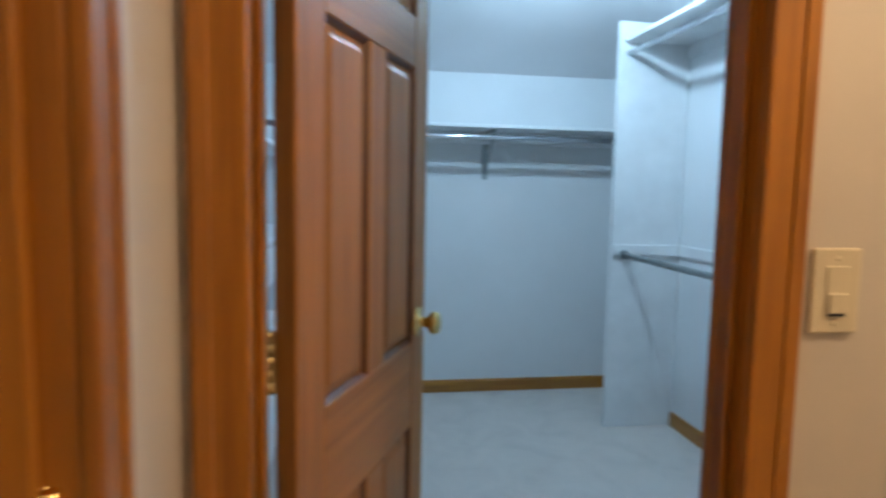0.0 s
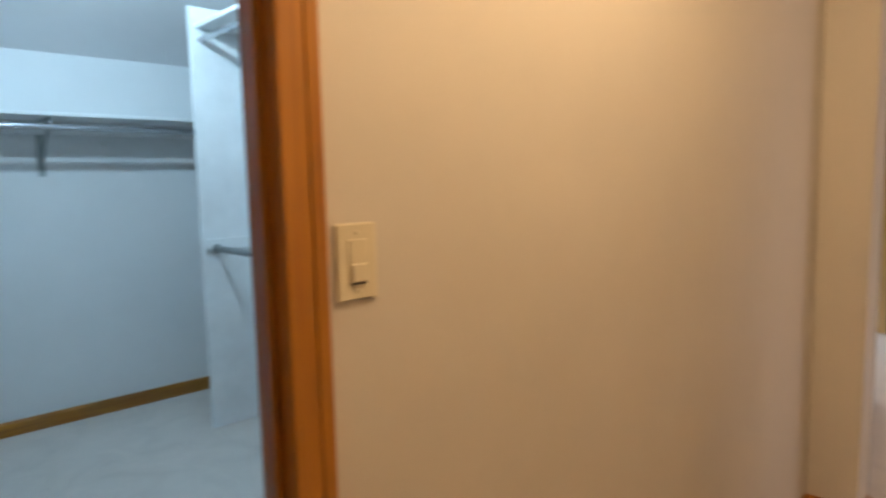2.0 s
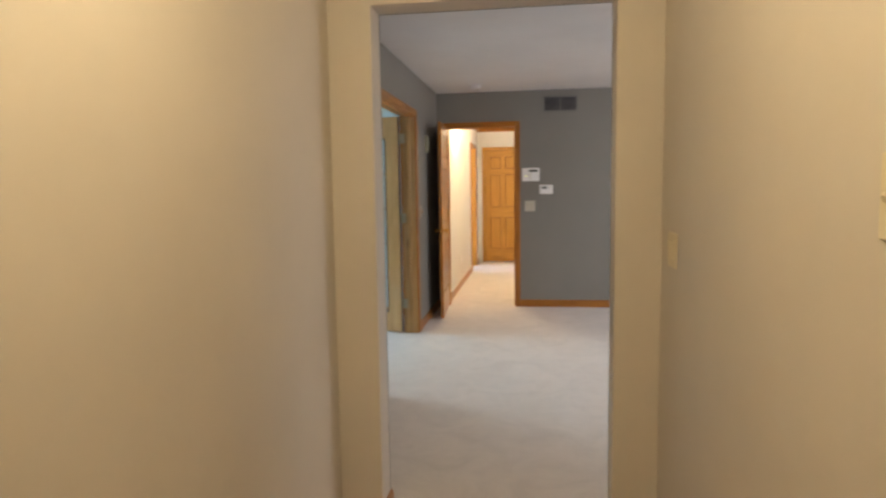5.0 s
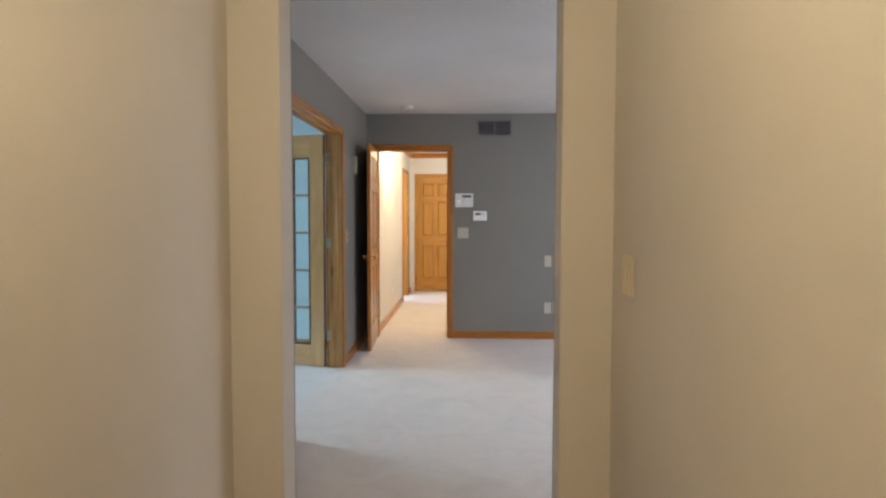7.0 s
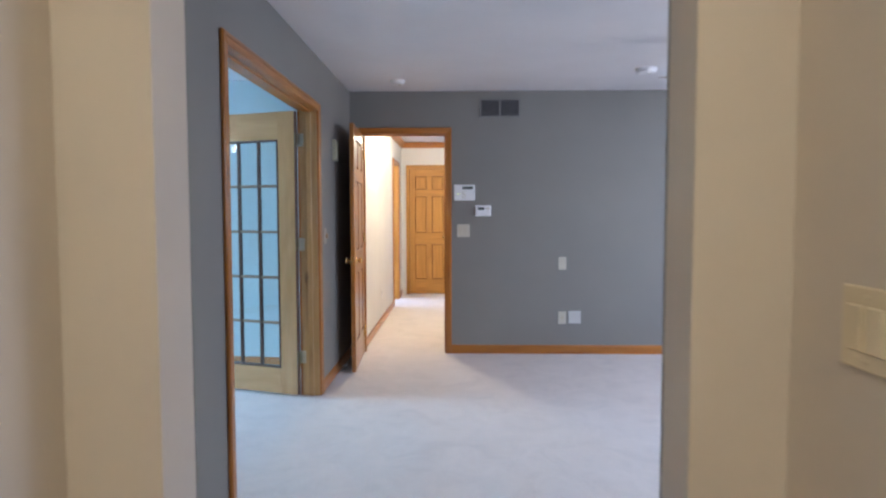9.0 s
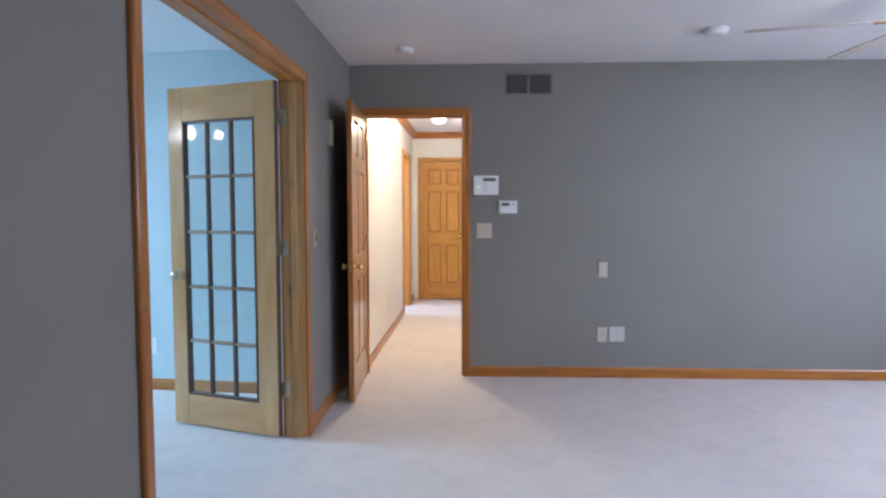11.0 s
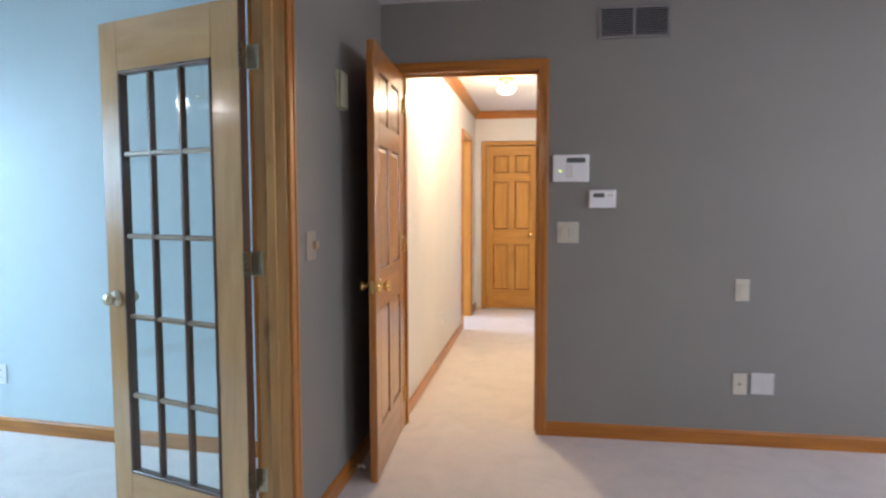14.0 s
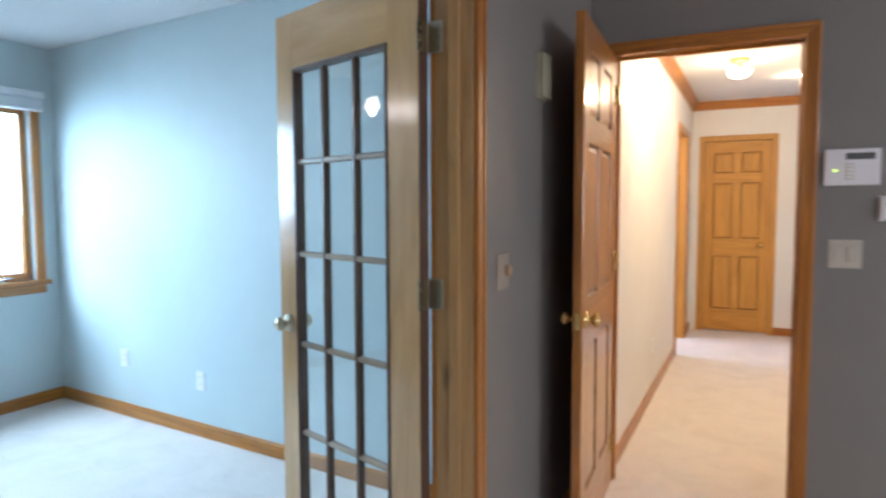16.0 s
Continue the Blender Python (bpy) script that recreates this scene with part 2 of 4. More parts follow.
def prism(outline, axis, a, b, bevel=0.0):
    """An outline of (u, v) points drawn out along an axis from a to b."""
    bm = bmesh.new()

    def at(u, v, w):
        return {"x": (w, u, v), "y": (u, w, v), "z": (u, v, w)}[axis]

    lo = [bm.verts.new(at(u, v, a)) for u, v in outline]
    hi = [bm.verts.new(at(u, v, b)) for u, v in outline]
    n = len(outline)
    bm.faces.new(lo)
    bm.faces.new(hi[::-1])
    for i in range(n):
        bm.faces.new((lo[i], lo[(i + 1) % n], hi[(i + 1) % n], hi[i]))
    if bevel:
        bmesh.ops.bevel(bm, geom=bm.edges[:], offset=bevel, segments=2, affect="EDGES", profile=0.5)
    return bm


def turned(profile, steps=24):
    """A lathe body about z from (radius, z) points."""
    bm = bmesh.new()
    rings = []
    for r, z in profile:
        if r < 1e-5:
            rings.append([bm.verts.new((0, 0, z))])
        else:
            rings.append([bm.verts.new((r * math.cos(2 * math.pi * k / steps), r * math.sin(2 * math.pi * k / steps), z)) for k in range(steps)])
    for p, q in zip(rings, rings[1:]):
        for k in range(steps):
            j = (k + 1) % steps
            if len(p) == 1 and len(q) > 1:
                bm.faces.new((p[0], q[k], q[j]))
            elif len(q) == 1 and len(p) > 1:
                bm.faces.new((p[k], q[0], p[j]))
            elif len(p) > 1:
                bm.faces.new((p[k], q[k], q[j], p[j]))
    for f in bm.faces:
        f.smooth = True
    return bm


def rod_between(p, q, radius, steps=12):
    p, q = Vector(p), Vector(q)
    bm = bmesh.new()
    bmesh.ops.create_cone(bm, cap_ends=True, segments=steps, radius1=radius, radius2=radius, depth=(q - p).length)
    m = Matrix.Translation((p + q) / 2) @ (q - p).to_track_quat("Z", "Y").to_matrix().to_4x4()
    bmesh.ops.transform(bm, matrix=m, verts=bm.verts)
    for f in bm.faces:
        f.smooth = len(f.verts) == 4
    return bm


def moved(bm, m):
    bmesh.ops.transform(bm, matrix=m, verts=bm.verts)
    return bm


def wall(name, material, label, boxes):
    bm = bmesh.new()
    for b in boxes:
        add_box(bm, *b)
    return tagged(mesh_object(name, bm, material), label, "wall", kind="structure")


def doorway_wall(name, material, label, axis, d0, d1, a0, a1, o0, o1, oh):
    """A wall between a0 and a1 with one opening o0 to o1 that reaches the floor."""
    pts = [(a0, 0), (o0, 0), (o0, oh), (o1, oh), (o1, 0), (a1, 0), (a1, H), (a0, H)]
    ob = mesh_object(name, prism(pts, "y" if axis == "x" else "x", d0, d1), material)
    return tagged(ob, label, "wall", kind="structure")


def window_wall(name, material, label, x0, x1, a0, a1, o0, o1, z0, z1):
    """A wall along y, between x0 and x1, with one window opening."""
    bm = bmesh.new()
    rings = []
    for x in (x0, x1):
        for u0, u1, v0, v1 in ((a0, a1, 0, H), (o0, o1, z0, z1)):
            rings.append([bm.verts.new((x, u, v)) for u, v in ((u0, v0), (u1, v0), (u1, v1), (u0, v1))])
    for p, q in ((0, 1), (2, 3), (0, 2), (1, 3)):
        for k in range(4):
            j = (k + 1) % 4
            bm.faces.new((rings[p][k], rings[p][j], rings[q][j], rings[q][k]))
    return tagged(mesh_object(name, bm, material), label, "wall", kind="structure")


# ---- the shell ----
H = 2.44
DX0, DX1, DH = 0.118, 0.886, 2.050
FY0, FY1, FH = -3.165, -1.400, 2.045
CY0, CY1, CH = -7.662, -7.03, 2.03
SX0, SX1, SH = 0.482, 1.402, 2.085
CL, CR = 0.310, 1.57
SY0, SY1 = -4.82, -4.67
ON, OW = -0.262, -3.68
ON_SLOPE = -0.09
HL, HR, HE = 0.09, 1.16, 4.30
QX0, QX1 = 0.60, 1.41

tagged(mesh_object("floor", box(-4.0, 5.2, -10.1, 4.5, -0.15, 0), CARPET), "cream cut-pile carpet over the whole floor", "carpet", kind="structure")
tagged(mesh_object("ground", box(-300, 300, -300, 300, -0.6, -0.45), SOIL), "green lawn outside the house", "ground", kind="structure")

doorway_wall("wall_bedroom_north", GREY, "grey painted bedroom wall with a doorway", "x", 0, 0.12, 0, 5.12, DX0 - 0.02, DX1 + 0.02, DH + 0.02)
doorway_wall("wall_bedroom_west", GREY, "grey painted bedroom wall with a wide doorway", "y", -0.06, 0, SY1, 0.12, FY0 - 0.02, FY1 + 0.02, FH + 0.02)
doorway_wall("wall_office_east", BLUE, "pale blue painted office wall around the doorway", "y", -0.12, -0.062, SY1, 0.12, FY0 - 0.02, FY1 + 0.02, FH + 0.02)
doorway_wall("wall_bedroom_south", GREY, "grey painted bedroom wall with a plain opening", "x", SY1 - 0.010, SY1, -0.12, CR + 0.122, SX0, SX1, SH)
wall("wall_bedroom_south_window", GREY, "grey painted bedroom wall with a wide window opening", [
    (CR + 0.122, BWX - 1.0, SY0, SY1, 0, H), (BWX + 1.0, 5.12, SY0, SY1, 0, H), (BWX - 1.0, BWX + 1.0, SY0, SY1, 0, 0.8), (BWX - 1.0, BWX + 1.0, SY0, SY1, 2.05, H)])
doorway_wall("wall_corridor_north", CREAM, "cream painted face around the plain opening", "x", SY0, SY1 - 0.012, CL, CR, SX0, SX1, SH)
window_wall("wall_bedroom_east", GREY, "grey painted bedroom wall with a window opening", 5.0, 5.12, SY1, 0, -2.95, -0.65, 0.75, 2.05)
doorway_wall("wall_corridor_west", CREAM, "cream painted corridor wall with the closet doorway", "y", 0.272, CL, -7.86, SY1 - 0.012, CY0 - 0.02, CY1 + 0.02, CH + 0.02)
doorway_wall("wall_closet_east", WHITE, "white painted closet wall around its doorway", "y", 0.238, 0.270, -8.32, -5.57, CY0 - 0.02, CY1 + 0.02, CH + 0.02)
wall("wall_corridor_east", CREAM, "cream painted corridor wall", [(CR, CR + 0.12, -7.86, SY1 - 0.012, 0, H)])
doorway_wall("wall_corridor_south", CREAM, "cream painted wall with a cased doorway", "x", -7.86, -7.74, CL, CR, QX0 - 0.02, QX1 + 0.02, DH + 0.02)
wall("wall_bath", CREAM, "cream painted walls closing the room behind", [
    (0.18, 0.30, -10.0, -7.862, 0, H), (2.6, 2.72, -10.0, -7.862, 0, H), (0.18, 2.72, -10.12, -10.0, 0, H), (CR + 0.12, 2.72, -7.86, -7.74, 0, H)])
wall("wall_closet_west", WHITE, "white painted closet back wall", [(-3.08, -2.96, -8.32, -5.57, 0, H)])
wall("wall_closet_north", WHITE, "white painted closet side wall", [(-2.96, 0.237, -5.69, -5.57, 0, H)])
wall("wall_closet_south", WHITE, "white painted closet side wall", [(-2.96, 0.237, -8.32, -8.20, 0, H)])


def office_north(x):
    """The office's north wall stands a little askew to the rest of the house."""
    return ON + ON_SLOPE * (x - OW)


tagged(mesh_object("wall_office_north", prism([(OW - 0.12, office_north(OW - 0.12)), (-0.121, office_north(-0.121)), (-0.121, office_north(-0.121) + 0.12), (OW - 0.12, office_north(OW - 0.12) + 0.12)], "z", 0, H), BLUE),
       "pale blue painted office wall", "wall", kind="structure")
WY0, WY1, WZ0, WZ1 = -1.98, -0.42, 0.86, 2.02
window_wall("wall_office_west", BLUE, "pale blue painted office wall with a window", OW - 0.12, OW, -4.67, ON - 0.002, WY0, WY1, WZ0, WZ1)
wall("wall_office_south", BLUE, "pale blue painted office wall", [(OW - 0.12, -0.12, -4.79, -4.672, 0, H)])
doorway_wall("wall_hall_west", HALLP, "cream white hall wall with a cased opening", "y", HL - 0.12, HL, 0.122, HE, 2.95, 3.75, 2.05)
doorway_wall("wall_hall_north", HALLP, "cream white hall end wall with a doorway", "x", HE, HE + 0.12, HL - 0.12, HR + 0.12, 0.202, 0.880, 2.045)
wall("wall_hall_closing", HALLP, "plain wall closing the room past the hall", [(0.1, 1.0, HE + 0.2, HE + 0.3, 0, H)])
wall("wall_hall_east", HALLP, "cream white hall wall", [(HR, HR + 0.12, 0.122, HE, 0, H)])
wall("wall_side_room", HALLP, "cream white walls of the side room", [
    (-2.0, HL - 0.122, 2.6, 2.72, 0, H), (-2.0, HL - 0.122, 4.3, 4.42, 0, H), (-2.12, -2.0, 2.6, 3.0, 0, H), (-2.12, -2.0, 3.9, 4.42, 0, H),
    (-2.12, -2.0, 3.0, 3.9, 0, 0.85), (-2.12, -2.0, 3.0, 3.9, 1.95, H)])


def ceiling(name, bm, label):
    return tagged(mesh_object(name, bm, CEIL), label, "ceiling", kind="structure")


ceiling("ceiling_bedroom", box(-0.06, 5.12, SY1 - 0.07, 0.12, H + 0.001, H + 0.1), "white painted bedroom ceiling")
ceiling("ceiling_office", box(OW - 0.12, -0.062, -4.79, 0.12, H + 0.001, H + 0.1), "white painted office ceiling")
ceiling("ceiling_corridor", box(0.2395, 2.72, -10.12, SY1 - 0.071, H + 0.001, H + 0.1), "white painted corridor ceiling")
ceiling("ceiling_hall", box(-2.12, HR + 0.12, 0.121, HE + 0.3, H + 0.001, H + 0.1), "white textured hall ceiling")
ceiling("ceiling_closet", prism([(-2.96, 2.07), (-2.12, H), (0.239, H), (0.239, H + 0.1), (-3.08, H + 0.1), (-3.08, 2.07)], "y", -8.32, -5.57), "white closet ceiling, sloped at the back")


# ---- trim ----
def baseboard(p, q, side, height=0.082, depth=0.013):
    """Oak skirting from p to q along a wall; side +1 or -1 tells on which side of the line the room lies."""
    (x0, y0), (x1, y1) = p, q
    d = side * depth
    prof = [(0, 0), (d, 0), (d, height - 0.014), (d * 0.45, height), (0, height)]
    if abs(x1 - x0) > abs(y1 - y0):
        bm, mat = prism([(y0 + u, v) for u, v in prof], "x", x0, x1), OAK_X
    else:
        bm, mat = prism([(x0 + u, v) for u, v in prof], "y", y0, y1), OAK_Y
    return tagged(mesh_object("baseboard", bm, mat), "honey oak baseboard along the wall", "baseboard", kind="structure")


CW = 0.058
baseboard((DX1 + CW, 0), (5.0, 0), -1)
baseboard((0, FY1 + CW), (0, -0.018), 1)
baseboard((0, SY1), (0, FY0 - CW), 1)
baseboard((SX1, SY1), (5.0, SY1), 1)
baseboard((CL, CY1 + 0.07), (CL, SY0), 1)
baseboard((CL + 0.013, SY0), (SX0 + 0.013, SY0), -1)
baseboard((SX0, SY0), (SX0, SY1), 1)
baseboard((SX1, SY0), (SX1, SY1), -1)
baseboard((SX1 - 0.013, SY0), (CR - 0.013, SY0), -1)
baseboard((CR, -7.74), (CR, SY0), -1)
baseboard((-2.96, -8.20), (-2.96, -5.69), 1)
baseboard((-2.24, -5.69), (0.238, -5.69), -1)
office_base = baseboard((0, 0), ((-0.122 - OW) / math.cos(math.atan(ON_SLOPE)), 0), -1)
office_base.matrix_world = pose(OW, ON, 0, 0, 0, math.degrees(math.atan(ON_SLOPE)))
baseboard((OW, -4.67), (OW, ON - 0.014), 1)
baseboard((HL, 0.2), (HL, 2.89), 1)
baseboard((0.915, HE), (HR, HE), -1)
baseboard((HR, 0.122), (HR, HE), -1)
baseboard((HL, 3.81), (HL, HE), 1)
baseboard((-2.0, 4.3), (HL - 0.122, 4.3), -1)


def casing(label, axis, plane, out, a0, a1, h, w=CW, t=0.017, mats=None):
    """Mitred casing round an opening in a wall. axis: the way along the wall; out: +1 or -1, the side it stands on."""
    head = {"x": OAK_X, "y": OAK_Y}[axis]
    up, head = mats or (OAK_Z, head)
    ob = thing("door_casing", Matrix.Identity(4), label, "door casing", kind="structure")
    cut = "y" if axis == "x" else "x"
    lo, hi = plane, plane + out * t
    for name, pts, mat in (
            ("leg", [(a0, 0), (a0, h), (a0 - w, h + w), (a0 - w, 0)], up),
            ("leg", [(a1, 0), (a1, h), (a1 + w, h + w), (a1 + w, 0)], up),
            ("head", [(a0, h), (a1, h), (a1 + w, h + w), (a0 - w, h + w)], head)):
        part(name, prism(pts, cut, lo, hi, 0.0045), mat, ob)
    # a raised bead along the outer third
    for name, pts, mat in (
            ("bead", [(a0 - w * 0.62, 0), (a0 - w * 0.62, h + w * 0.62), (a0 - w * 0.92, h + w * 0.92), (a0 - w * 0.92, 0)], up),
            ("bead", [(a1 + w * 0.62, 0), (a1 + w * 0.62, h + w * 0.62), (a1 + w * 0.92, h + w * 0.92), (a1 + w * 0.92, 0)], up),
            ("bead", [(a0 - w * 0.62, h + w * 0.62), (a1 + w * 0.62, h + w * 0.62), (a1 + w * 0.92, h + w * 0.92), (a0 - w * 0.92, h + w * 0.92)], head)):
        part(name, prism(pts, cut, hi - out * 0.003, hi + out * 0.0035, 0.002), mat, ob)
    return ob


def lining(label, axis, d0, d1, a0, a1, h, stop, mats=None):
    """Jamb boards in an opening between the wall faces d0 and d1, with a door stop at depth stop."""
    head = {"x": OAK_X, "y": OAK_Y}[axis]
    up, head = mats or (OAK_Z, head)
    ob = thing("door_jamb", Matrix.Identity(4), label, "door jamb", kind="structure")

    def slab(u0, u1, v0, v1, z0, z1):
        return box(u0, u1, v0, v1, z0, z1, 0.002, 1) if axis == "x" else box(v0, v1, u0, u1, z0, z1, 0.002, 1)

    part("jamb", slab(a0 - 0.02, a0, d0, d1, 0, h), up, ob)
    part("jamb", slab(a1, a1 + 0.02, d0, d1, 0, h), up, ob)
    part("head_jamb", slab(a0 - 0.02, a1 + 0.02, d0, d1, h, h + 0.02), head, ob)
    if stop is not None:
        part("stop", slab(a0, a0 + 0.011, stop, stop + 0.035, 0, h - 0.011), up, ob)
        part("stop", slab(a1 - 0.011, a1, stop, stop + 0.035, 0, h - 0.011), up, ob)
        part("stop", slab(a0, a1, stop, stop + 0.035, h - 0.011, h), head, ob)
    return ob


lining("oak jamb of the bedroom doorway", "x", 0.0, 0.12, DX0, DX1, DH, 0.05)
casing("oak casing round the bedroom doorway", "x", 0.0, -1, DX0, DX1, DH)
casing("oak casing on the hall side of the doorway", "x", 0.122, 1, DX0, DX1, DH, 0.04)
lining("knotty wooden jamb of the double doorway", "y", -0.12, 0.0, FY0, FY1, FH, -0.075, (KNOTTY, OAK_Y))
casing("oak casing round the wide office doorway", "y", 0.0, 1, FY0, FY1, FH)
casing("oak casing on the office side of the doorway", "y", -0.12, -1, FY0, FY1, FH)
lining("oak jamb of the closet doorway", "y", 0.238, CL, CY0, CY1, CH, 0.255)
casing("oak casing round the closet doorway", "y", CL, 1, CY0, CY1, CH, 0.068)
casing("oak casing inside the closet", "y", 0.238, -1, CY0, CY1, CH)
lining("oak jamb of the doorway behind", "x", -7.86, -7.74, QX0, QX1, DH, -7.80)
casing("oak casing round the doorway behind", "x", -7.74, 1, QX0, QX1, DH)
lining("oak jamb at the hall end", "x", HE, HE + 0.12, 0.222, 0.86, 2.025, None, (HDOOR_Z, HDOOR_X))
casing("honey oak casing round the hall end door", "x", HE, -1, 0.222, 0.86, 2.025, 0.055, 0.017, (HDOOR_Z, HDOOR_X))
lining("honey oak jamb of the hall side opening", "y", HL - 0.12, HL, 2.97, 3.73, 2.03, None, (HDOOR_Z, OAK_Y))
casing("honey oak casing of the hall side opening", "y", HL, 1, 2.97, 3.73, 2.03, 0.055)


def crown(name, axis, a, b, corner, side):
    prof = [(0, H), (0, H - 0.085), (side * 0.012, H - 0.085), (side * 0.022, H - 0.06), (side * 0.055, H - 0.022), (side * 0.065, H - 0.012), (side * 0.065, H)]
    bm = prism([(corner + u, v) for u, v in prof], axis, a, b)
    return tagged(mesh_object(name, bm, OAK_X if axis == "x" else OAK_Y), "oak crown moulding under the hall ceiling", "crown moulding", kind="structure")


crown("crown_moulding", "y", 0.122, HE, HL, 1)
crown("crown_moulding", "y", 0.122, HE, HR, -1)
crown("crown_moulding", "x", HL, HR, HE, -1)


# ---- doors ----
def knob_set(parent, x, z, t, material=BRASS, backset=0.06):
    """A round knob with its rose on each face of a leaf of thickness t (faces at y = 0 and y = -t)."""
    prof = [(0.0, 0.0), (0.033, 0.0), (0.033, 0.006), (0.012, 0.010), (0.010, 0.022), (0.016, 0.028), (0.024, 0.034), (0.026, 0.043), (0.021, 0.052), (0.0, 0.055)]
    for face, rx in ((0.0, -90), (-t, 90)):
        part("knob", moved(turned(prof), pose(x, face, z, rx)), material, parent, "round polished knob")
    part("latch", box(x + backset - 0.005, x + backset + 0.0015, -t * 0.7, -t * 0.3, z - 0.03, z + 0.03), material, parent)


def hinge(parent, z, t, material=BRASS, spread=0.0):
    leaf = part("hinge", box(-0.009 if spread else -0.003, -0.004 if spread else 0.030, -0.002, 0.0025, z - 0.045, z + 0.045, 0.0015, 1), material, parent, "brass butt hinge")
    for k in range(5):
        z0 = z - 0.045 + k * 0.018
        part("knuckle", rod_between((-0.004 - spread, 0.006, z0 + 0.0008), (-0.004 - spread, 0.006, z0 + 0.0172), 0.0065 + spread * 0.15, 10), material, leaf)
    if spread:
        part("edge_plate", box(-0.007, -0.004, -t * 0.9, 0.002, z - 0.045, z + 0.045, 0.001, 1), material, leaf)
    return leaf


def raised_panel(x0, x1, z0, z1, t):
    """A field with sloping margins on both faces."""
    bm = bmesh.new()
    m, deep = 0.028, 0.0145
    rings = []
    for y, ins in ((-deep, 0.0), (-deep + 0.001, 0.006), (-0.004, m), (-t + 0.004, m), (-t + deep - 0.001, 0.006), (-t + deep, 0.0)):
        rings.append([bm.verts.new(p) for p in ((x0 + ins, y, z0 + ins), (x1 - ins, y, z0 + ins), (x1 - ins, y, z1 - ins), (x0 + ins, y, z1 - ins))])
    for a, b in ((0, 1), (1, 2), (3, 4), (4, 5)):
        for k in range(4):
            bm.faces.new((rings[a][k], rings[a][(k + 1) % 4], rings[b][(k + 1) % 4], rings[b][k]))
    bm.faces.new(rings[2])
    bm.faces.new(rings[3][::-1])
    return bm


def moulding_ring(x0, x1, z0, z1, t, w=0.009):
    """A small quarter-round frame in the recess of a panel, on both faces."""
    bm = bmesh.new()
    for y0, y1, y2 in ((-0.0025, -0.007, -0.0142), (-t + 0.0025, -t + 0.007, -t + 0.0142)):
        rings = []
        for y, ins in ((y0, 0.0), (y1, w * 0.45), (y2, w)):
            rings.append([bm.verts.new(p) for p in ((x0 + ins, y, z0 + ins), (x1 - ins, y, z0 + ins), (x1 - ins, y, z1 - ins), (x0 + ins, y, z1 - ins))])
        for a, b in ((0, 1), (1, 2)):
            for k in range(4):
                bm.faces.new((rings[a][k], rings[a][(k + 1) % 4], rings[b][(k + 1) % 4], rings[b][k]))
    return bm


def six_panel_door(name, m, w, h, up, across, label, hinges=True, t=0.035, hinge_mat=BRASS, knob_z=0.92, groove=None, backset=0.06):
    """Hinge edge at x = 0, leaf towards +x, faces at y = 0 and y = -t."""
    ob = thing(name, m, label, "door", kind="structure")
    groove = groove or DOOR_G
    s, ms = 0.105 * min(1, w / 0.72), 0.095 * min(1, w / 0.72)
    levels = [(0.0, 0.235), (0.80, 0.99), (1.575, 1.68), (h - 0.115, h)]
    part("stile", box(0, s, -t, 0, 0, h, 0.003, 1), up, ob)
    part("stile", box(w - s, w, -t, 0, 0, h, 0.003, 1), up, ob)
    for a, b in levels:
        part("rail", box(s, w - s, -t + 0.0006, -0.0006, a, b, 0.003, 1), across, ob)
    c = w / 2
    for (a0, a1), (b0, b1) in zip(levels, levels[1:]):
        part("mullion", box(c - ms / 2, c + ms / 2, -t + 0.0003, -0.0003, a1, b0, 0.003, 1), up, ob)
        for x0, x1 in ((s, c - ms / 2), (c + ms / 2, w - s)):
            part("panel", raised_panel(x0, x1, a1, b0, t), up, ob)
            # Ring coloured dark, with the recess's shade and varnish painted in.
            part("panel_moulding", moulding_ring(x0, x1, a1, b0, t), groove, ob, "moulding round the panel, darkened for groove shade and varnish")
    knob_set(ob, w - backset, knob_z, t, BRASS, backset)
    if hinges:
        for z in (0.2, 1.08, h - 0.18):
            hinge(ob, z, t, hinge_mat)
    return ob


six_panel_door("door_1", pose(DX0 + 0.004, -0.024, 0.014, 0, 0, -86.8), 0.764, 2.032, DOOR_Z, DOOR_X, "open six-panel oak bedroom door with brass knobs")
six_panel_door("door_2", pose(0.222 + 0.003, HE + 0.045, 0.012), 0.632, 2.008, HDOOR_Z, HDOOR_X, "closed six-panel honey oak door at the hall end", groove=HDOOR_G, backset=0.085)
six_panel_door("door_3", pose(0.176, CY0 + 0.010, 0.012, 0, 0, 156.3), 0.612, 2.012, CDOOR_Z, CDOOR_X, "half-open six-panel oak closet door", True, 0.035, OLDBRASS, 1.03)


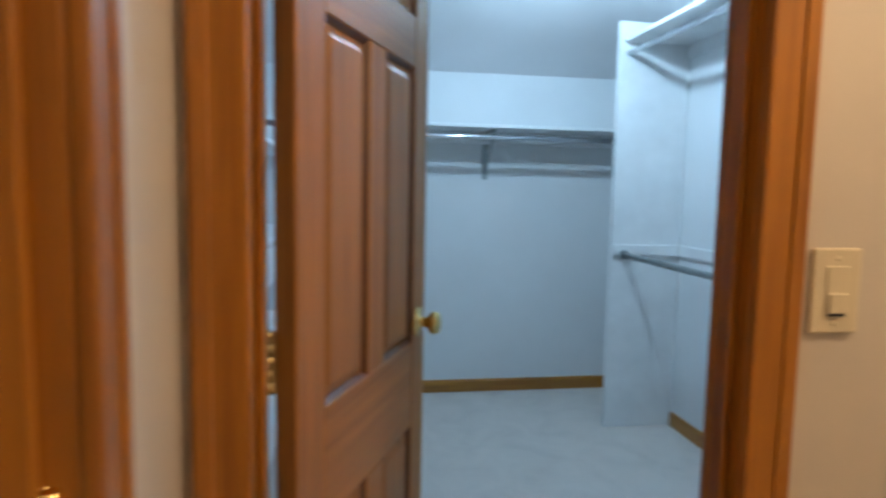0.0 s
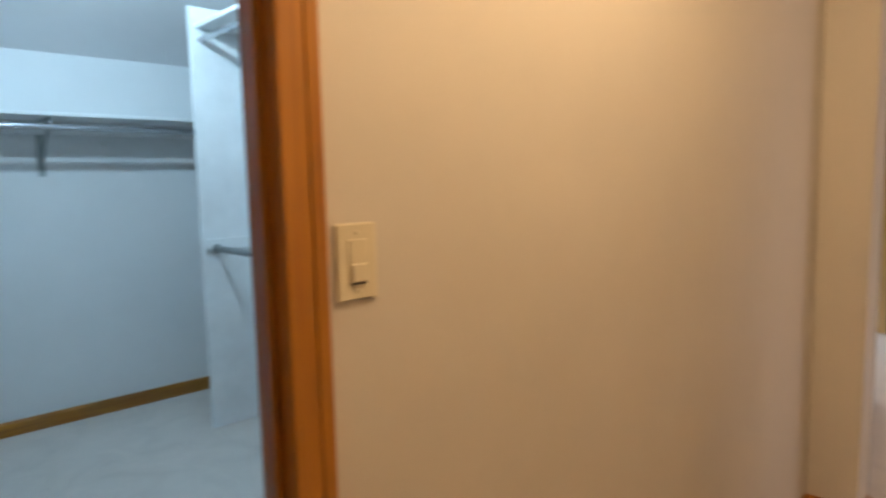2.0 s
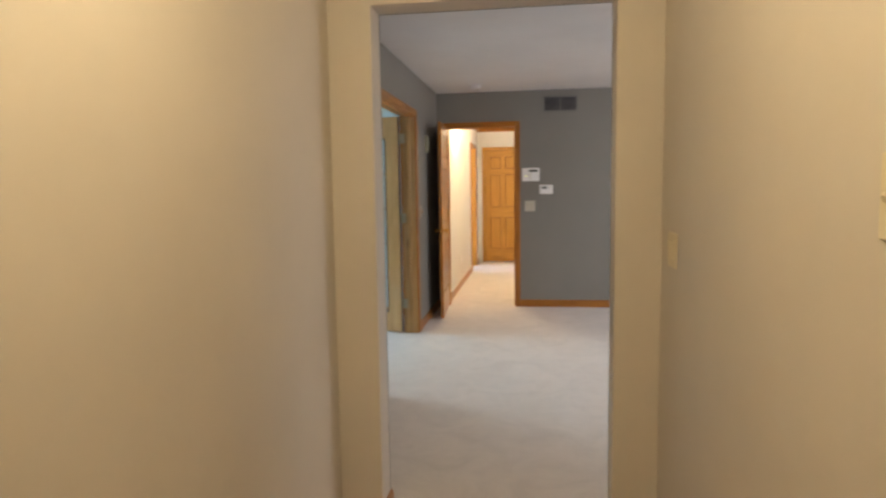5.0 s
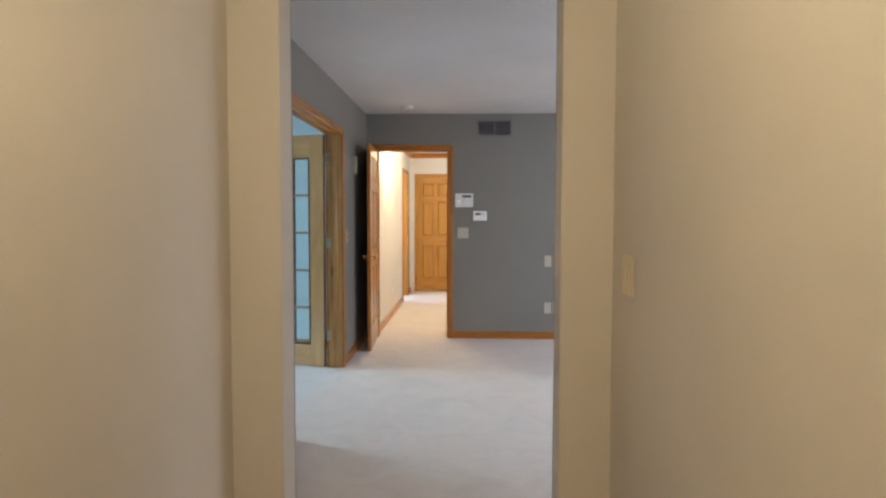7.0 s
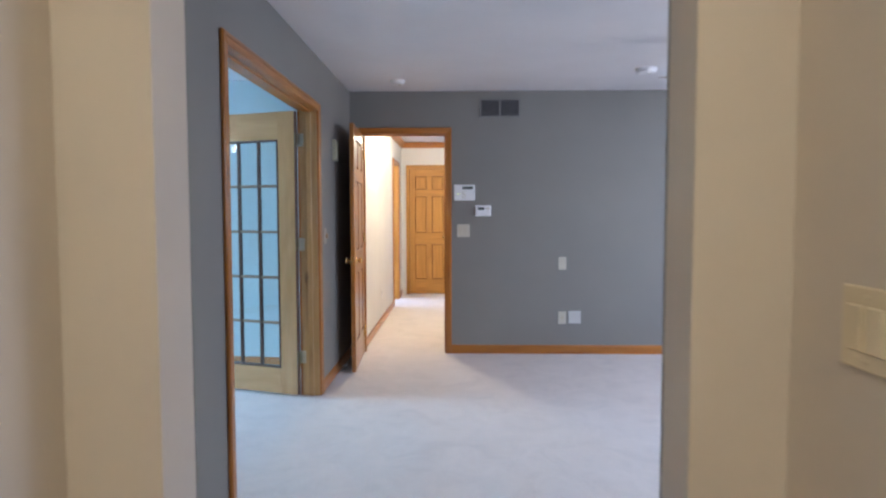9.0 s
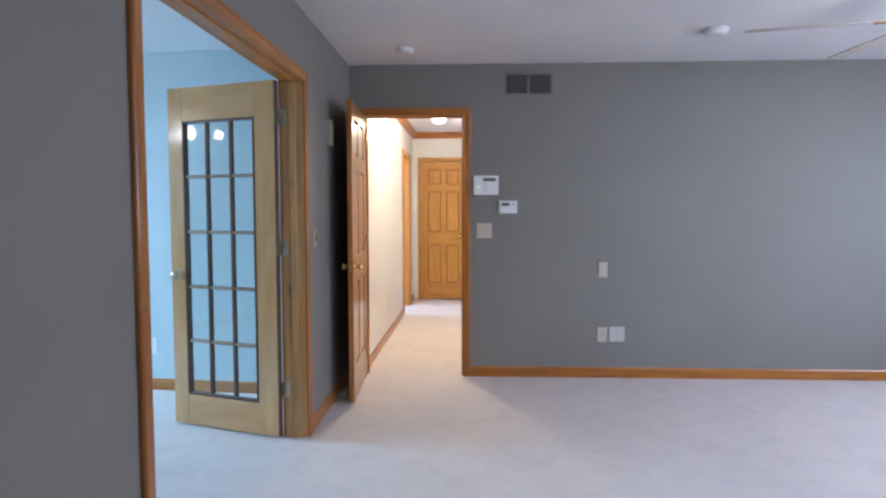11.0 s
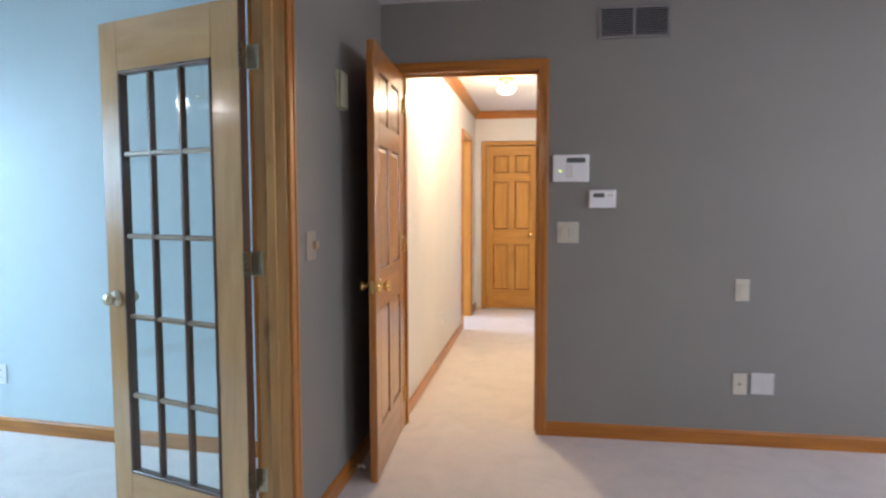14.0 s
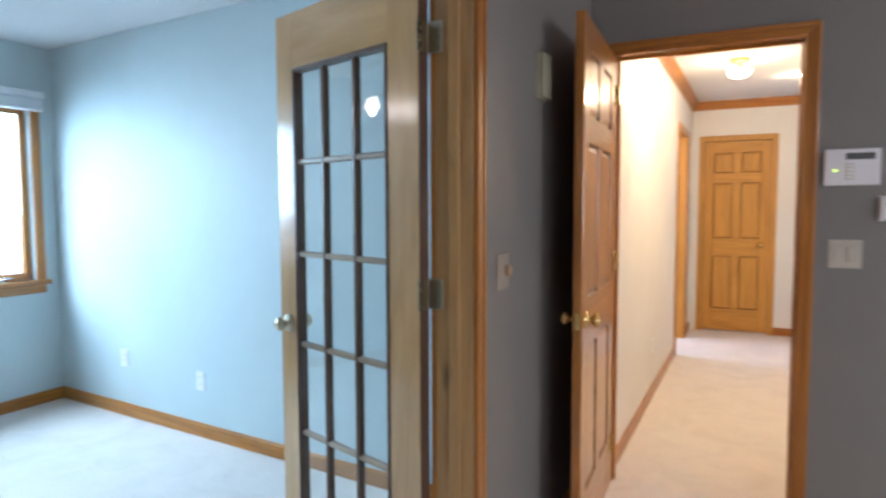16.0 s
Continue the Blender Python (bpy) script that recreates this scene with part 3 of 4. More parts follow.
def french_door(m, w, h, t=0.035):
    ob = thing("door_4", m, "open blond wooden French door with fifteen glass panes", "door", kind="structure")
    s0, s1, z0, z1 = 0.135, w - 0.105, 0.185, h - 0.195
    part("stile", box(0, s0, -t, 0, 0, h, 0.0012, 1), BLOND_Z, ob)
    part("stile", box(s1, w, -t, 0, 0, h, 0.0012, 1), BLOND_Z, ob)
    part("rail", box(s0, s1, -t + 0.0005, -0.0005, 0, z0, 0.001, 1), BLOND_X, ob, "wide bottom rail")
    part("rail", box(s0, s1, -t + 0.0005, -0.0005, z1, h, 0.001, 1), BLOND_X, ob)
    part("hinge_edge", box(-0.004, 0.0, -t + 0.001, -0.001, 0.001, h - 0.001), MUNTIN, ob, "thin dark strip along the door edge")
    bd = 0.014
    for a, b, c, d in ((s0, s1, z0, z0 + bd), (s0, s1, z1 - bd, z1), (s0, s0 + bd, z0, z1), (s1 - bd, s1, z0, z1)):
        part("glazing_bead", box(a, b, -t - 0.004, 0.004, c, d, 0.004, 1), MUNTIN, ob)
    px, pz = (s1 - s0) / 3, (z1 - z0) / 5
    # Upright muntins are dark brown, cross muntins a lighter grey-brown.
    for i in (1, 2):
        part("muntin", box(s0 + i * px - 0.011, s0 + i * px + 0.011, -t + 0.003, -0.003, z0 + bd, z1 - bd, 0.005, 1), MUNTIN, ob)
    for k in range(1, 5):
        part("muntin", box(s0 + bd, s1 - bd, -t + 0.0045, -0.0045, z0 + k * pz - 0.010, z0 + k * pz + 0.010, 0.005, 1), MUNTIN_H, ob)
    for i in range(3):
        for k in range(5):
            p = part("pane", box(s0 + i * px, s0 + (i + 1) * px, -t / 2 - 0.0015, -t / 2 + 0.0015, z0 + k * pz, z0 + (k + 1) * pz), GLASS, ob)
            p.visible_shadow = False
    knob_set(ob, w - 0.055, 0.915, t, PALEBRASS, 0.055)
    for z in (0.27, 1.085, h - 0.2):
        leaf = hinge(ob, z, t, DARKBRASS, 0.010)
        to_door = m.inverted()
        zw = z + m.translation.z
        part("jamb_plate", moved(box(-0.140, -0.094, FY1 - 0.006, FY1 - 0.003, zw - 0.045, zw + 0.045, 0.001, 1), to_door), PALEBRASS, leaf, "pale worn hinge plate")
        for dz in (-0.03, 0.0, 0.03):
            part("screw", moved(turned([(0, 0), (0.004, 0), (0.003, 0.0012), (0, 0.0014)], 8), to_door @ pose(-0.106, FY1 - 0.0055, zw + dz, 90)), OLDBRASS, leaf)
    return ob


french_door(pose(-0.150, FY1 - 0.046, 0.014, 0, 0, 161.6), 0.758, 2.026)


# ---- window of the office ----
def office_window():
    ob = thing("window_1", Matrix.Identity(4), "oak-framed office window with raised white blind", "window", kind="structure")
    w = 0.062
    part("casing", box(OW, OW + 0.017, WY1, WY1 + w, WZ0 - 0.03, WZ1 + w, 0.004, 1), OAK_Z, ob)
    part("casing", box(OW, OW + 0.017, WY0 - w, WY0, WZ0 - 0.03, WZ1 + w, 0.004, 1), OAK_Z, ob)
    part("casing", box(OW, OW + 0.017, WY0, WY1, WZ1, WZ1 + w, 0.004, 1), OAK_Y, ob)
    part("window_sill", box(OW - 0.1, OW + 0.045, WY0 - w - 0.02, WY1 + w + 0.02, WZ0 - 0.032, WZ0, 0.006, 2), OAK_Y, ob)
    part("apron", box(OW, OW + 0.014, WY0 - w, WY1 + w, WZ0 - 0.09, WZ0 - 0.033, 0.003, 1), OAK_Y, ob)
    mid = (WY0 + WY1) / 2
    for a, b in ((WY0, mid - 0.01), (mid + 0.01, WY1)):
        sash = part("sash", box(OW - 0.085, OW - 0.045, a, a + 0.045, WZ0, WZ1, 0.004, 1), OAK_Z, ob)
        part("rail", box(OW - 0.085, OW - 0.045, b - 0.045, b, WZ0, WZ1, 0.004, 1), OAK_Z, sash)
        part("rail", box(OW - 0.085, OW - 0.045, a + 0.045, b - 0.045, WZ0, WZ0 + 0.05, 0.004, 1), OAK_Y, sash)
        part("rail", box(OW - 0.085, OW - 0.045, a + 0.045, b - 0.045, WZ1 - 0.045, WZ1, 0.004, 1), OAK_Y, sash)
        p = part("pane", box(OW - 0.068, OW - 0.063, a + 0.045, b - 0.045, WZ0 + 0.05, WZ1 - 0.045), GLASS, ob)
        p.visible_shadow = False
        crank = part("crank", box(OW - 0.045, OW - 0.01, b - 0.30, b - 0.20, WZ0, WZ0 + 0.022, 0.006, 2), CHROME, ob, "metal window crank")
        part("crank_handle", rod_between((OW - 0.02, b - 0.25, WZ0 + 0.02), (OW + 0.03, b - 0.17, WZ0 + 0.03), 0.006), CHROME, crank)
    part("mullion", box(OW - 0.09, OW - 0.02, mid - 0.01, mid + 0.01, WZ0, WZ1, 0.003, 1), OAK_Z, ob)
    return ob


office_window()
blind = thing("window_blind", pose(OW + 0.02, (WY0 + WY1) / 2, WZ1 + 0.03), "raised white blind stacked above the office window", "blind")
part("headrail", box(0, 0.05, -0.85, 0.85, 0.035, 0.08, 0.004, 1), FABRIC, blind)
for k in range(5):
    part("slat", box(0.003, 0.047, -0.84, 0.84, -0.03 + k * 0.012, -0.022 + k * 0.012, 0.002, 1), FABRIC, blind)
part("bottom_rail", box(0.002, 0.048, -0.84, 0.84, -0.05, -0.034, 0.003, 1), FABRIC, blind)


# ---- ceiling fans and lights ----
def ceiling_fan(x, y, turn, label, drop, kit, arms, count, spin, blade_wood):
    """drop: how far motor and blades hang lower; kit: the same for the lights, set on arms of that many metres; spin: turn of the blades."""
    ob = thing("ceiling_fan", pose(x, y, H, 0, 0, turn), label, "ceiling fan")
    part("canopy", turned([(0, 0.0), (0.07, 0.0), (0.068, -0.02), (0.035, -0.055), (0.0, -0.055)]), BRASS, ob)
    part("downrod", rod_between((0, 0, -0.05), (0, 0, -0.16 - drop), 0.011), BRASS, ob)
    part("motor", moved(turned([(0, -0.14), (0.06, -0.142), (0.115, -0.165), (0.12, -0.215), (0.095, -0.25), (0.05, -0.265), (0, -0.265)]), pose(0, 0, -drop)), BRASS, ob)
    for k in range(5):
        r = pose(0, 0, -drop, 0, 0, 72 * k + spin - turn)
        pts = [(0.20, -0.055), (0.40, -0.066), (0.74, -0.070), (0.80, -0.055), (0.82, 0.0), (0.80, 0.055), (0.74, 0.070), (0.40, 0.066), (0.20, 0.055)]
        bl = part("blade", moved(prism(pts, "z", -0.004, 0.004), r @ pose(0, 0, -0.238, -11)), blade_wood, ob, "wooden fan blade")
        part("blade_iron", moved(box(0.09, 0.26, -0.02, 0.02, -0.250, -0.244, 0.002, 1), r), BRASS, bl)
    part("light_stem", rod_between((0, 0, -0.26 - drop), (0, 0, -0.29 - kit), 0.014), BRASS, ob)
    part("light_fitter", moved(turned([(0, -0.275), (0.042, -0.278), (0.048, -0.31), (0.02, -0.325), (0, -0.327)]), pose(0, 0, -kit)), BRASS, ob)
    for k in range(count):
        a = 2 * math.pi * k / count
        tip = Vector((arms * math.cos(a), arms * math.sin(a), -0.30 - kit))
        arm = part("arm", rod_between((0.04 * math.cos(a), 0.04 * math.sin(a), -0.295 - kit), tip, 0.007), BRASS, ob)
        part("socket", moved(turned([(0, 0.012), (0.018, 0.010), (0.020, -0.012), (0, -0.012)], 14), Matrix.Translation(tip)), BRASS, arm)
        part("shade", moved(turned([(0.018, -0.010), (0.030, -0.024), (0.040, -0.050), (0.046, -0.080), (0.042, -0.080), (0.034, -0.048), (0.0, -0.020)]), Matrix.Translation(tip)), SHADE_GLOW, ob, "lit frosted glass shade")
    return ob


ceiling_fan(-2.155, -2.175, 73.8, "office ceiling fan with brown blades and two lit shades", -0.085, 0.12, 0.16, 2, 96, BROWN_BLADE)
ceiling_fan(3.1, -1.9, 20, "bedroom ceiling fan with pale blades and lit shades", 0.0, 0.03, 0.13, 3, 20, BLADE)


def bowl_light(name, x, y, r, drop, label, glowing):
    ob = thing(name, pose(x, y, H), label, "ceiling light")
    part("canopy", turned([(0, 0), (0.07, 0), (0.068, -0.018), (0.02, -0.03), (0, -0.03)]), BRASS, ob)
    part("stem", rod_between((0, 0, -0.02), (0, 0, -drop + 0.01), 0.008), BRASS, ob)
    part("glass_bowl", turned([(r, -drop + 0.02), (r * 0.96, -drop - 0.005), (r * 0.7, -drop - 0.030), (r * 0.3, -drop - 0.040), (0, -drop - 0.042), (0, -drop - 0.034), (r * 0.68, -drop - 0.024), (r * 0.94, -drop + 0.018)]), glowing, ob, "lit frosted glass bowl")
    for p in ob.children:
        p.visible_shadow = p.name.split(".")[0] != "glass_bowl"
    return ob


bowl_light("ceiling_light", 0.585, 2.23, 0.085, 0.10, "lit frosted glass hall light on a brass stem", HALL_GLOW)
bowl_light("ceiling_light", 0.86, -6.48, 0.15, 0.11, "lit warm glass bowl light of the corridor", HALL_GLOW)
bowl_light("ceiling_light", 1.0, -9.0, 0.15, 0.11, "lit warm glass light of the room behind", HALL_GLOW)


def recessed_light(x, y, r, label, group="recessed hall lights"):
    ob = thing("recessed_light", pose(x, y, H), label, "ceiling light", group)
    part("trim_ring", turned([(r, 0.0), (r + 0.017, -0.002), (r + 0.015, -0.008), (r + 0.003, -0.010), (r, 0.0)]), PLASTIC, ob)
    part("lens", turned([(0, -0.006), (r, -0.005), (r, -0.001), (0, -0.001)]), BULB_GLOW, ob, "lit lens")
    return ob


recessed_light(1.0, 3.08, 0.045, "small lit recessed light in the hall ceiling")
recessed_light(0.45, 1.0, 0.06, "lit recessed light just inside the doorway")
recessed_light(-1.6, -6.61, 0.075, "lit flush disc light in the closet ceiling", "")


def smoke_detector(x, y, r=0.065):
    ob = thing("smoke_detector", pose(x, y, H), "round white smoke detector on the ceiling", "smoke detector", "ceiling detectors")
    part("base", turned([(0, 0), (r, 0), (r, -0.012), (0, -0.012)]), PLASTIC, ob)
    part("cover", turned([(0, -0.012), (r * 0.92, -0.012), (r * 0.88, -0.030), (r * 0.6, -0.036), (0, -0.038)]), PLASTIC, ob)
    part("test_button", moved(turned([(0, 0), (0.012, 0), (0.011, -0.003), (0, -0.004)], 12), pose(r * 0.3, 0, -0.037)), BEIGE, ob)
    return ob


smoke_detector(0.49, -0.487)
smoke_detector(2.47, -0.87, 0.08)


# ---- plates and boxes on the walls: local x along the wall, y out of it (negative), z up ----
def on_north(x, z):
    return pose(x, 0, z)


def on_office(x, z):
    return pose(x, office_north(x), z, 0, 0, math.degrees(math.atan(ON_SLOPE)))


def on_west(x, y, z):
    return pose(x, y, z, 0, 0, 90)


def on_east(x, y, z):
    return pose(x, y, z, 0, 0, -90)


def plate(name, m, w, h, mat, label, category, inner):
    ob = thing(name, m, label, category)
    part("plate", box(-w / 2, w / 2, -0.007, 0, -h / 2, h / 2, 0.003, 2), mat, ob)
    for z in ((h / 2 - 0.014, -h / 2 + 0.014) if h > 0.1 else ()):
        part("screw", moved(turned([(0, 0), (0.0035, 0), (0.003, 0.0012), (0, 0.0014)], 10), pose(0, -0.007, z, 90)), mat, ob)
    inner(ob, mat)
    return ob


def rockers(count):
    def build(ob, mat):
        for k in range(count):
            x = (k - (count - 1) / 2) * 0.046
            part("rocker", moved(box(-0.0165, 0.0165, -0.006, 0, -0.033, 0.033, 0.002, 1), pose(x, -0.006, 0, 3)), mat, ob)
    return build


def dimmer(ob, mat):
    part("insert", box(-0.0165, 0.0165, -0.009, -0.006, -0.034, 0.034, 0.0015, 1), mat, ob)
    part("slider", box(-0.014, 0.014, -0.0135, -0.009, -0.030, -0.002, 0.002, 1), mat, ob)
    part("slot", box(-0.012, 0.012, -0.0105, -0.0088, -0.0335, -0.0305), DARK, ob)


def toggle(ob, mat):
    part("slot", box(-0.006, 0.006, -0.008, -0.0068, -0.013, 0.013), DARK, ob)
    part("toggle", moved(box(-0.005, 0.005, -0.016, 0, -0.006, 0.006, 0.0015, 1), pose(0, -0.006, 0.004, 25)), mat, ob)


def duplex(ob, mat):
    for z in (0.02, -0.02):
        sock = part("socket", moved(box(-0.0165, 0.0165, -0.003, 0, -0.0145, 0.0145, 0.002, 1), pose(0, -0.0065, z)), mat, ob)
        for x in (-0.006, 0.006):
            part("slot", box(x - 0.001, x + 0.001, -0.0102, -0.0092, z - 0.003, z + 0.006), DARK, sock)


def jack(ob, mat):
    part("coax_jack", moved(turned([(0, 0), (0.0065, 0), (0.0055, 0.010), (0.0, 0.010)], 12), pose(0, -0.007, 0, 90)), OLDBRASS, ob, "small brass cable jack")


def blank(ob, mat):
    part("seam", box(-0.001, 0.001, -0.0078, -0.0068, -0.045, 0.045), BEIGE, ob)


def keyhole(ob, mat):
    part("dial", moved(turned([(0, 0), (0.020, 0), (0.018, 0.012), (0, 0.014)], 20), pose(0.030, -0.007, 0, 90)), KNOBT, ob, "round tan dimmer dial")


plate("light_switch", on_north(1.053, 1.155), 0.117, 0.117, BEIGE, "almond double rocker switch on the grey wall", "light switch", rockers(2))
plate("light_switch", on_north(1.974, 0.851), 0.073, 0.118, BEIGE, "almond single switch plate on the grey wall", "light switch", rockers(1))
plate("cable_plate", on_north(1.976, 0.340), 0.073, 0.118, BEIGE, "almond cable jack plate low on the grey wall", "wall plate", jack)
plate("blank_plate", on_north(2.091, 0.345), 0.117, 0.117, BLANK, "white double blank plate low on the wall", "wall plate", blank)
plate("dimmer_switch", on_west(CL, -6.908, 1.2115), 0.072, 0.115, IVORY, "ivory slide dimmer beside the closet doorway", "light switch", dimmer)
plate("light_switch", on_east(CR, -5.03, 1.165), 0.117, 0.117, IVORY, "ivory double rocker switch beside the plain opening", "light switch", rockers(2))
plate("light_switch", on_east(CR, -6.36, 1.37), 0.073, 0.118, IVORY, "ivory toggle switch on the cream corridor wall", "light switch", toggle)
plate("dimmer_switch", on_west(0.0, -1.175, 1.150), 0.100, 0.115, DIAL, "grey-beige dial dimmer on the grey wall", "light switch", keyhole)
plate("outlet", on_office(-2.18, 0.335), 0.072, 0.115, PLASTIC, "white duplex outlet on the blue wall", "outlet", duplex)
plate("outlet", on_office(-1.38, 0.33), 0.072, 0.115, PLASTIC, "white duplex outlet behind the French door", "outlet", duplex)
plate("outlet", on_office(-2.93, 0.38), 0.072, 0.115, PLASTIC, "white outlet near the office corner", "outlet", duplex)
plate("outlet", on_west(HL, 1.6, 0.36), 0.072, 0.115, PLASTIC, "white outlet low on the hall wall", "outlet", duplex)

panel = thing("alarm_keypad", on_north(1.063, 1.508), "white alarm keypad with a green light", "alarm keypad")
part("housing", box(-0.097, 0.097, -0.028, 0, -0.074, 0.074, 0.006, 2), PLASTIC, panel)
part("display", box(-0.022, 0.078, -0.030, -0.027, 0.030, 0.056, 0.001, 1), LCD, panel, "dark grey display window")
part("keypad", box(-0.022, 0.008, -0.031, -0.027, -0.050, 0.015, 0.001, 1), BEIGE, panel)
part("indicator", box(-0.063, -0.051, -0.030, -0.027, -0.017, -0.010), LED, panel, "green indicator light")
for k in range(4):
    part("key", box(-0.019, 0.005, -0.033, -0.030, -0.046 + k * 0.015, -0.035 + k * 0.015, 0.001, 1), PLASTIC, panel)

thermo = thing("thermostat", on_north(1.2335, 1.340), "white digital thermostat on the grey wall", "thermostat")
part("base", box(-0.074, 0.074, -0.010, 0, -0.051, 0.051, 0.004, 2), PLASTIC, thermo)
part("cover", box(-0.070, 0.070, -0.027, -0.010, -0.048, 0.048, 0.008, 2), PLASTIC, thermo)
part("display", box(-0.048, 0.012, -0.0285, -0.026, 0.008, 0.032, 0.001, 1), LCD, thermo, "dark grey display window")
for k in range(2):
    part("button", box(0.028 + k * 0.016, 0.040 + k * 0.016, -0.029, -0.026, 0.014, 0.026, 0.001, 1), BEIGE, thermo)

vent = thing("wall_vent", on_north(1.388, 2.2845), "grey louvred return air vent near the ceiling", "vent")
part("backing", box(-0.175, 0.175, -0.003, 0, -0.07, 0.07), DARK, vent)
for name, b in (("frame", (-0.188, 0.188, -0.010, 0, 0.070, 0.087)), ("frame", (-0.188, 0.188, -0.010, 0, -0.087, -0.070)),
                ("frame", (-0.188, -0.170, -0.010, 0, -0.07, 0.07)), ("frame", (0.170, 0.188, -0.010, 0, -0.07, 0.07)), ("frame", (-0.009, 0.009, -0.010, 0, -0.07, 0.07))):
    part(name, box(*b, 0.002, 1), GRILLE_FRAME, vent)
for k in range(11):
    for a, b in ((-0.170, -0.009), (0.009, 0.170)):
        part("slat", moved(box(a, b, -0.0075, 0.0005, -0.0012, 0.0012), pose(0, -0.0035, -0.061 + k * 0.0122, 40)), GRILLE, vent)

chime = thing("door_chime", on_west(0.0, -0.785, 1.825), "olive-beige door chime box high on the wall", "door chime")
part("base", box(-0.055, 0.055, -0.012, 0, -0.085, 0.085, 0.003, 1), CHIME, chime)
part("cover", box(-0.050, 0.050, -0.030, -0.012, -0.080, 0.080, 0.007, 2), CHIME, chime)

stop = thing("door_stop", pose(0.013, -0.70, 0.05), "small spring door stop on the baseboard", "door stop")
part("spring", rod_between((0, 0, 0), (0.055, 0, 0.004), 0.006), CHROME, stop)
part("rubber_tip", rod_between((0.055, 0, 0.004), (0.068, 0, 0.005), 0.009), PLASTIC, stop)


# ---- the walk-in closet ----
part_panel = tagged(mesh_object("closet_partition", box(-2.27, -2.25, -6.10, -5.69, 0, 2.25, 0.002, 1), SHELFW), "white upright closet partition panel", "partition")


def rod_and_shelf(name, x0, x1, y0, y1, z, rod, label, front):
    ob = thing(name, Matrix.Identity(4), label, "closet shelf")
    part("shelf", box(x0, x1, y0, y1, z, z + 0.019, 0.002, 1), SHELFW, ob)
    if front == "x":
        part("cleat", box(x0, x0 + 0.018, y0, y1, z - 0.075, z - 0.0005, 0.002, 1), SHELFW, ob)
        part("clothes_rod", rod_between((rod, y0, z - 0.055), (rod, y1, z - 0.055), 0.016, 16), CHROME, ob, "chrome clothes rod")
    else:
        part("cleat", box(x0, x1, y1 - 0.018, y1, z - 0.075, z - 0.0005, 0.002, 1), SHELFW, ob)
        part("clothes_rod", rod_between((x0, rod, z - 0.055), (x1, rod, z - 0.055), 0.016, 16), CHROME, ob, "chrome clothes rod")
    return ob


def bracket(parent, m):
    """Shelf-and-rod bracket: wall strip, arm and diagonal, in the plane x-z from a wall at x = 0."""
    arm = part("bracket", moved(box(0, 0.29, -0.008, 0.008, -0.014, 0, 0.002, 1), m), STEEL, parent, "grey metal bracket")
    part("strip", moved(box(0, 0.006, -0.016, 0.016, -0.30, 0, 0.001, 1), m), STEEL, arm)
    part("brace", moved(rod_between((0.004, 0, -0.25), (0.25, 0, -0.012), 0.007), m), STEEL, arm)
    part("rod_hook", moved(rod_between((0.285, 0, -0.005), (0.285, 0, -0.085), 0.007), m), CHROME, arm)


back_shelf = rod_and_shelf("closet_shelf", -2.96, -2.64, -8.20, -5.69, 1.70, -2.67, "white shelf with chrome rod on the back wall", "x")
for y in (-6.67, -7.6):
    bracket(back_shelf, pose(-2.96, y, 1.699))
top_shelf = rod_and_shelf("closet_shelf", -2.25, -0.2, -6.07, -5.69, 2.14, -6.04, "high white shelf with chrome rod", "y")
low_rod = thing("closet_rod", Matrix.Identity(4), "lower chrome clothes rod on white cleats", "clothes rod")
part("clothes_rod", rod_between((-2.25, -6.03, 0.99), (-0.2, -6.03, 0.99), 0.016, 16), STEEL, low_rod)
part("cleat", box(-2.25, -2.232, -6.09, -5.69, 0.985, 1.045, 0.002, 1), SHELFW, low_rod, "white wooden cleat")
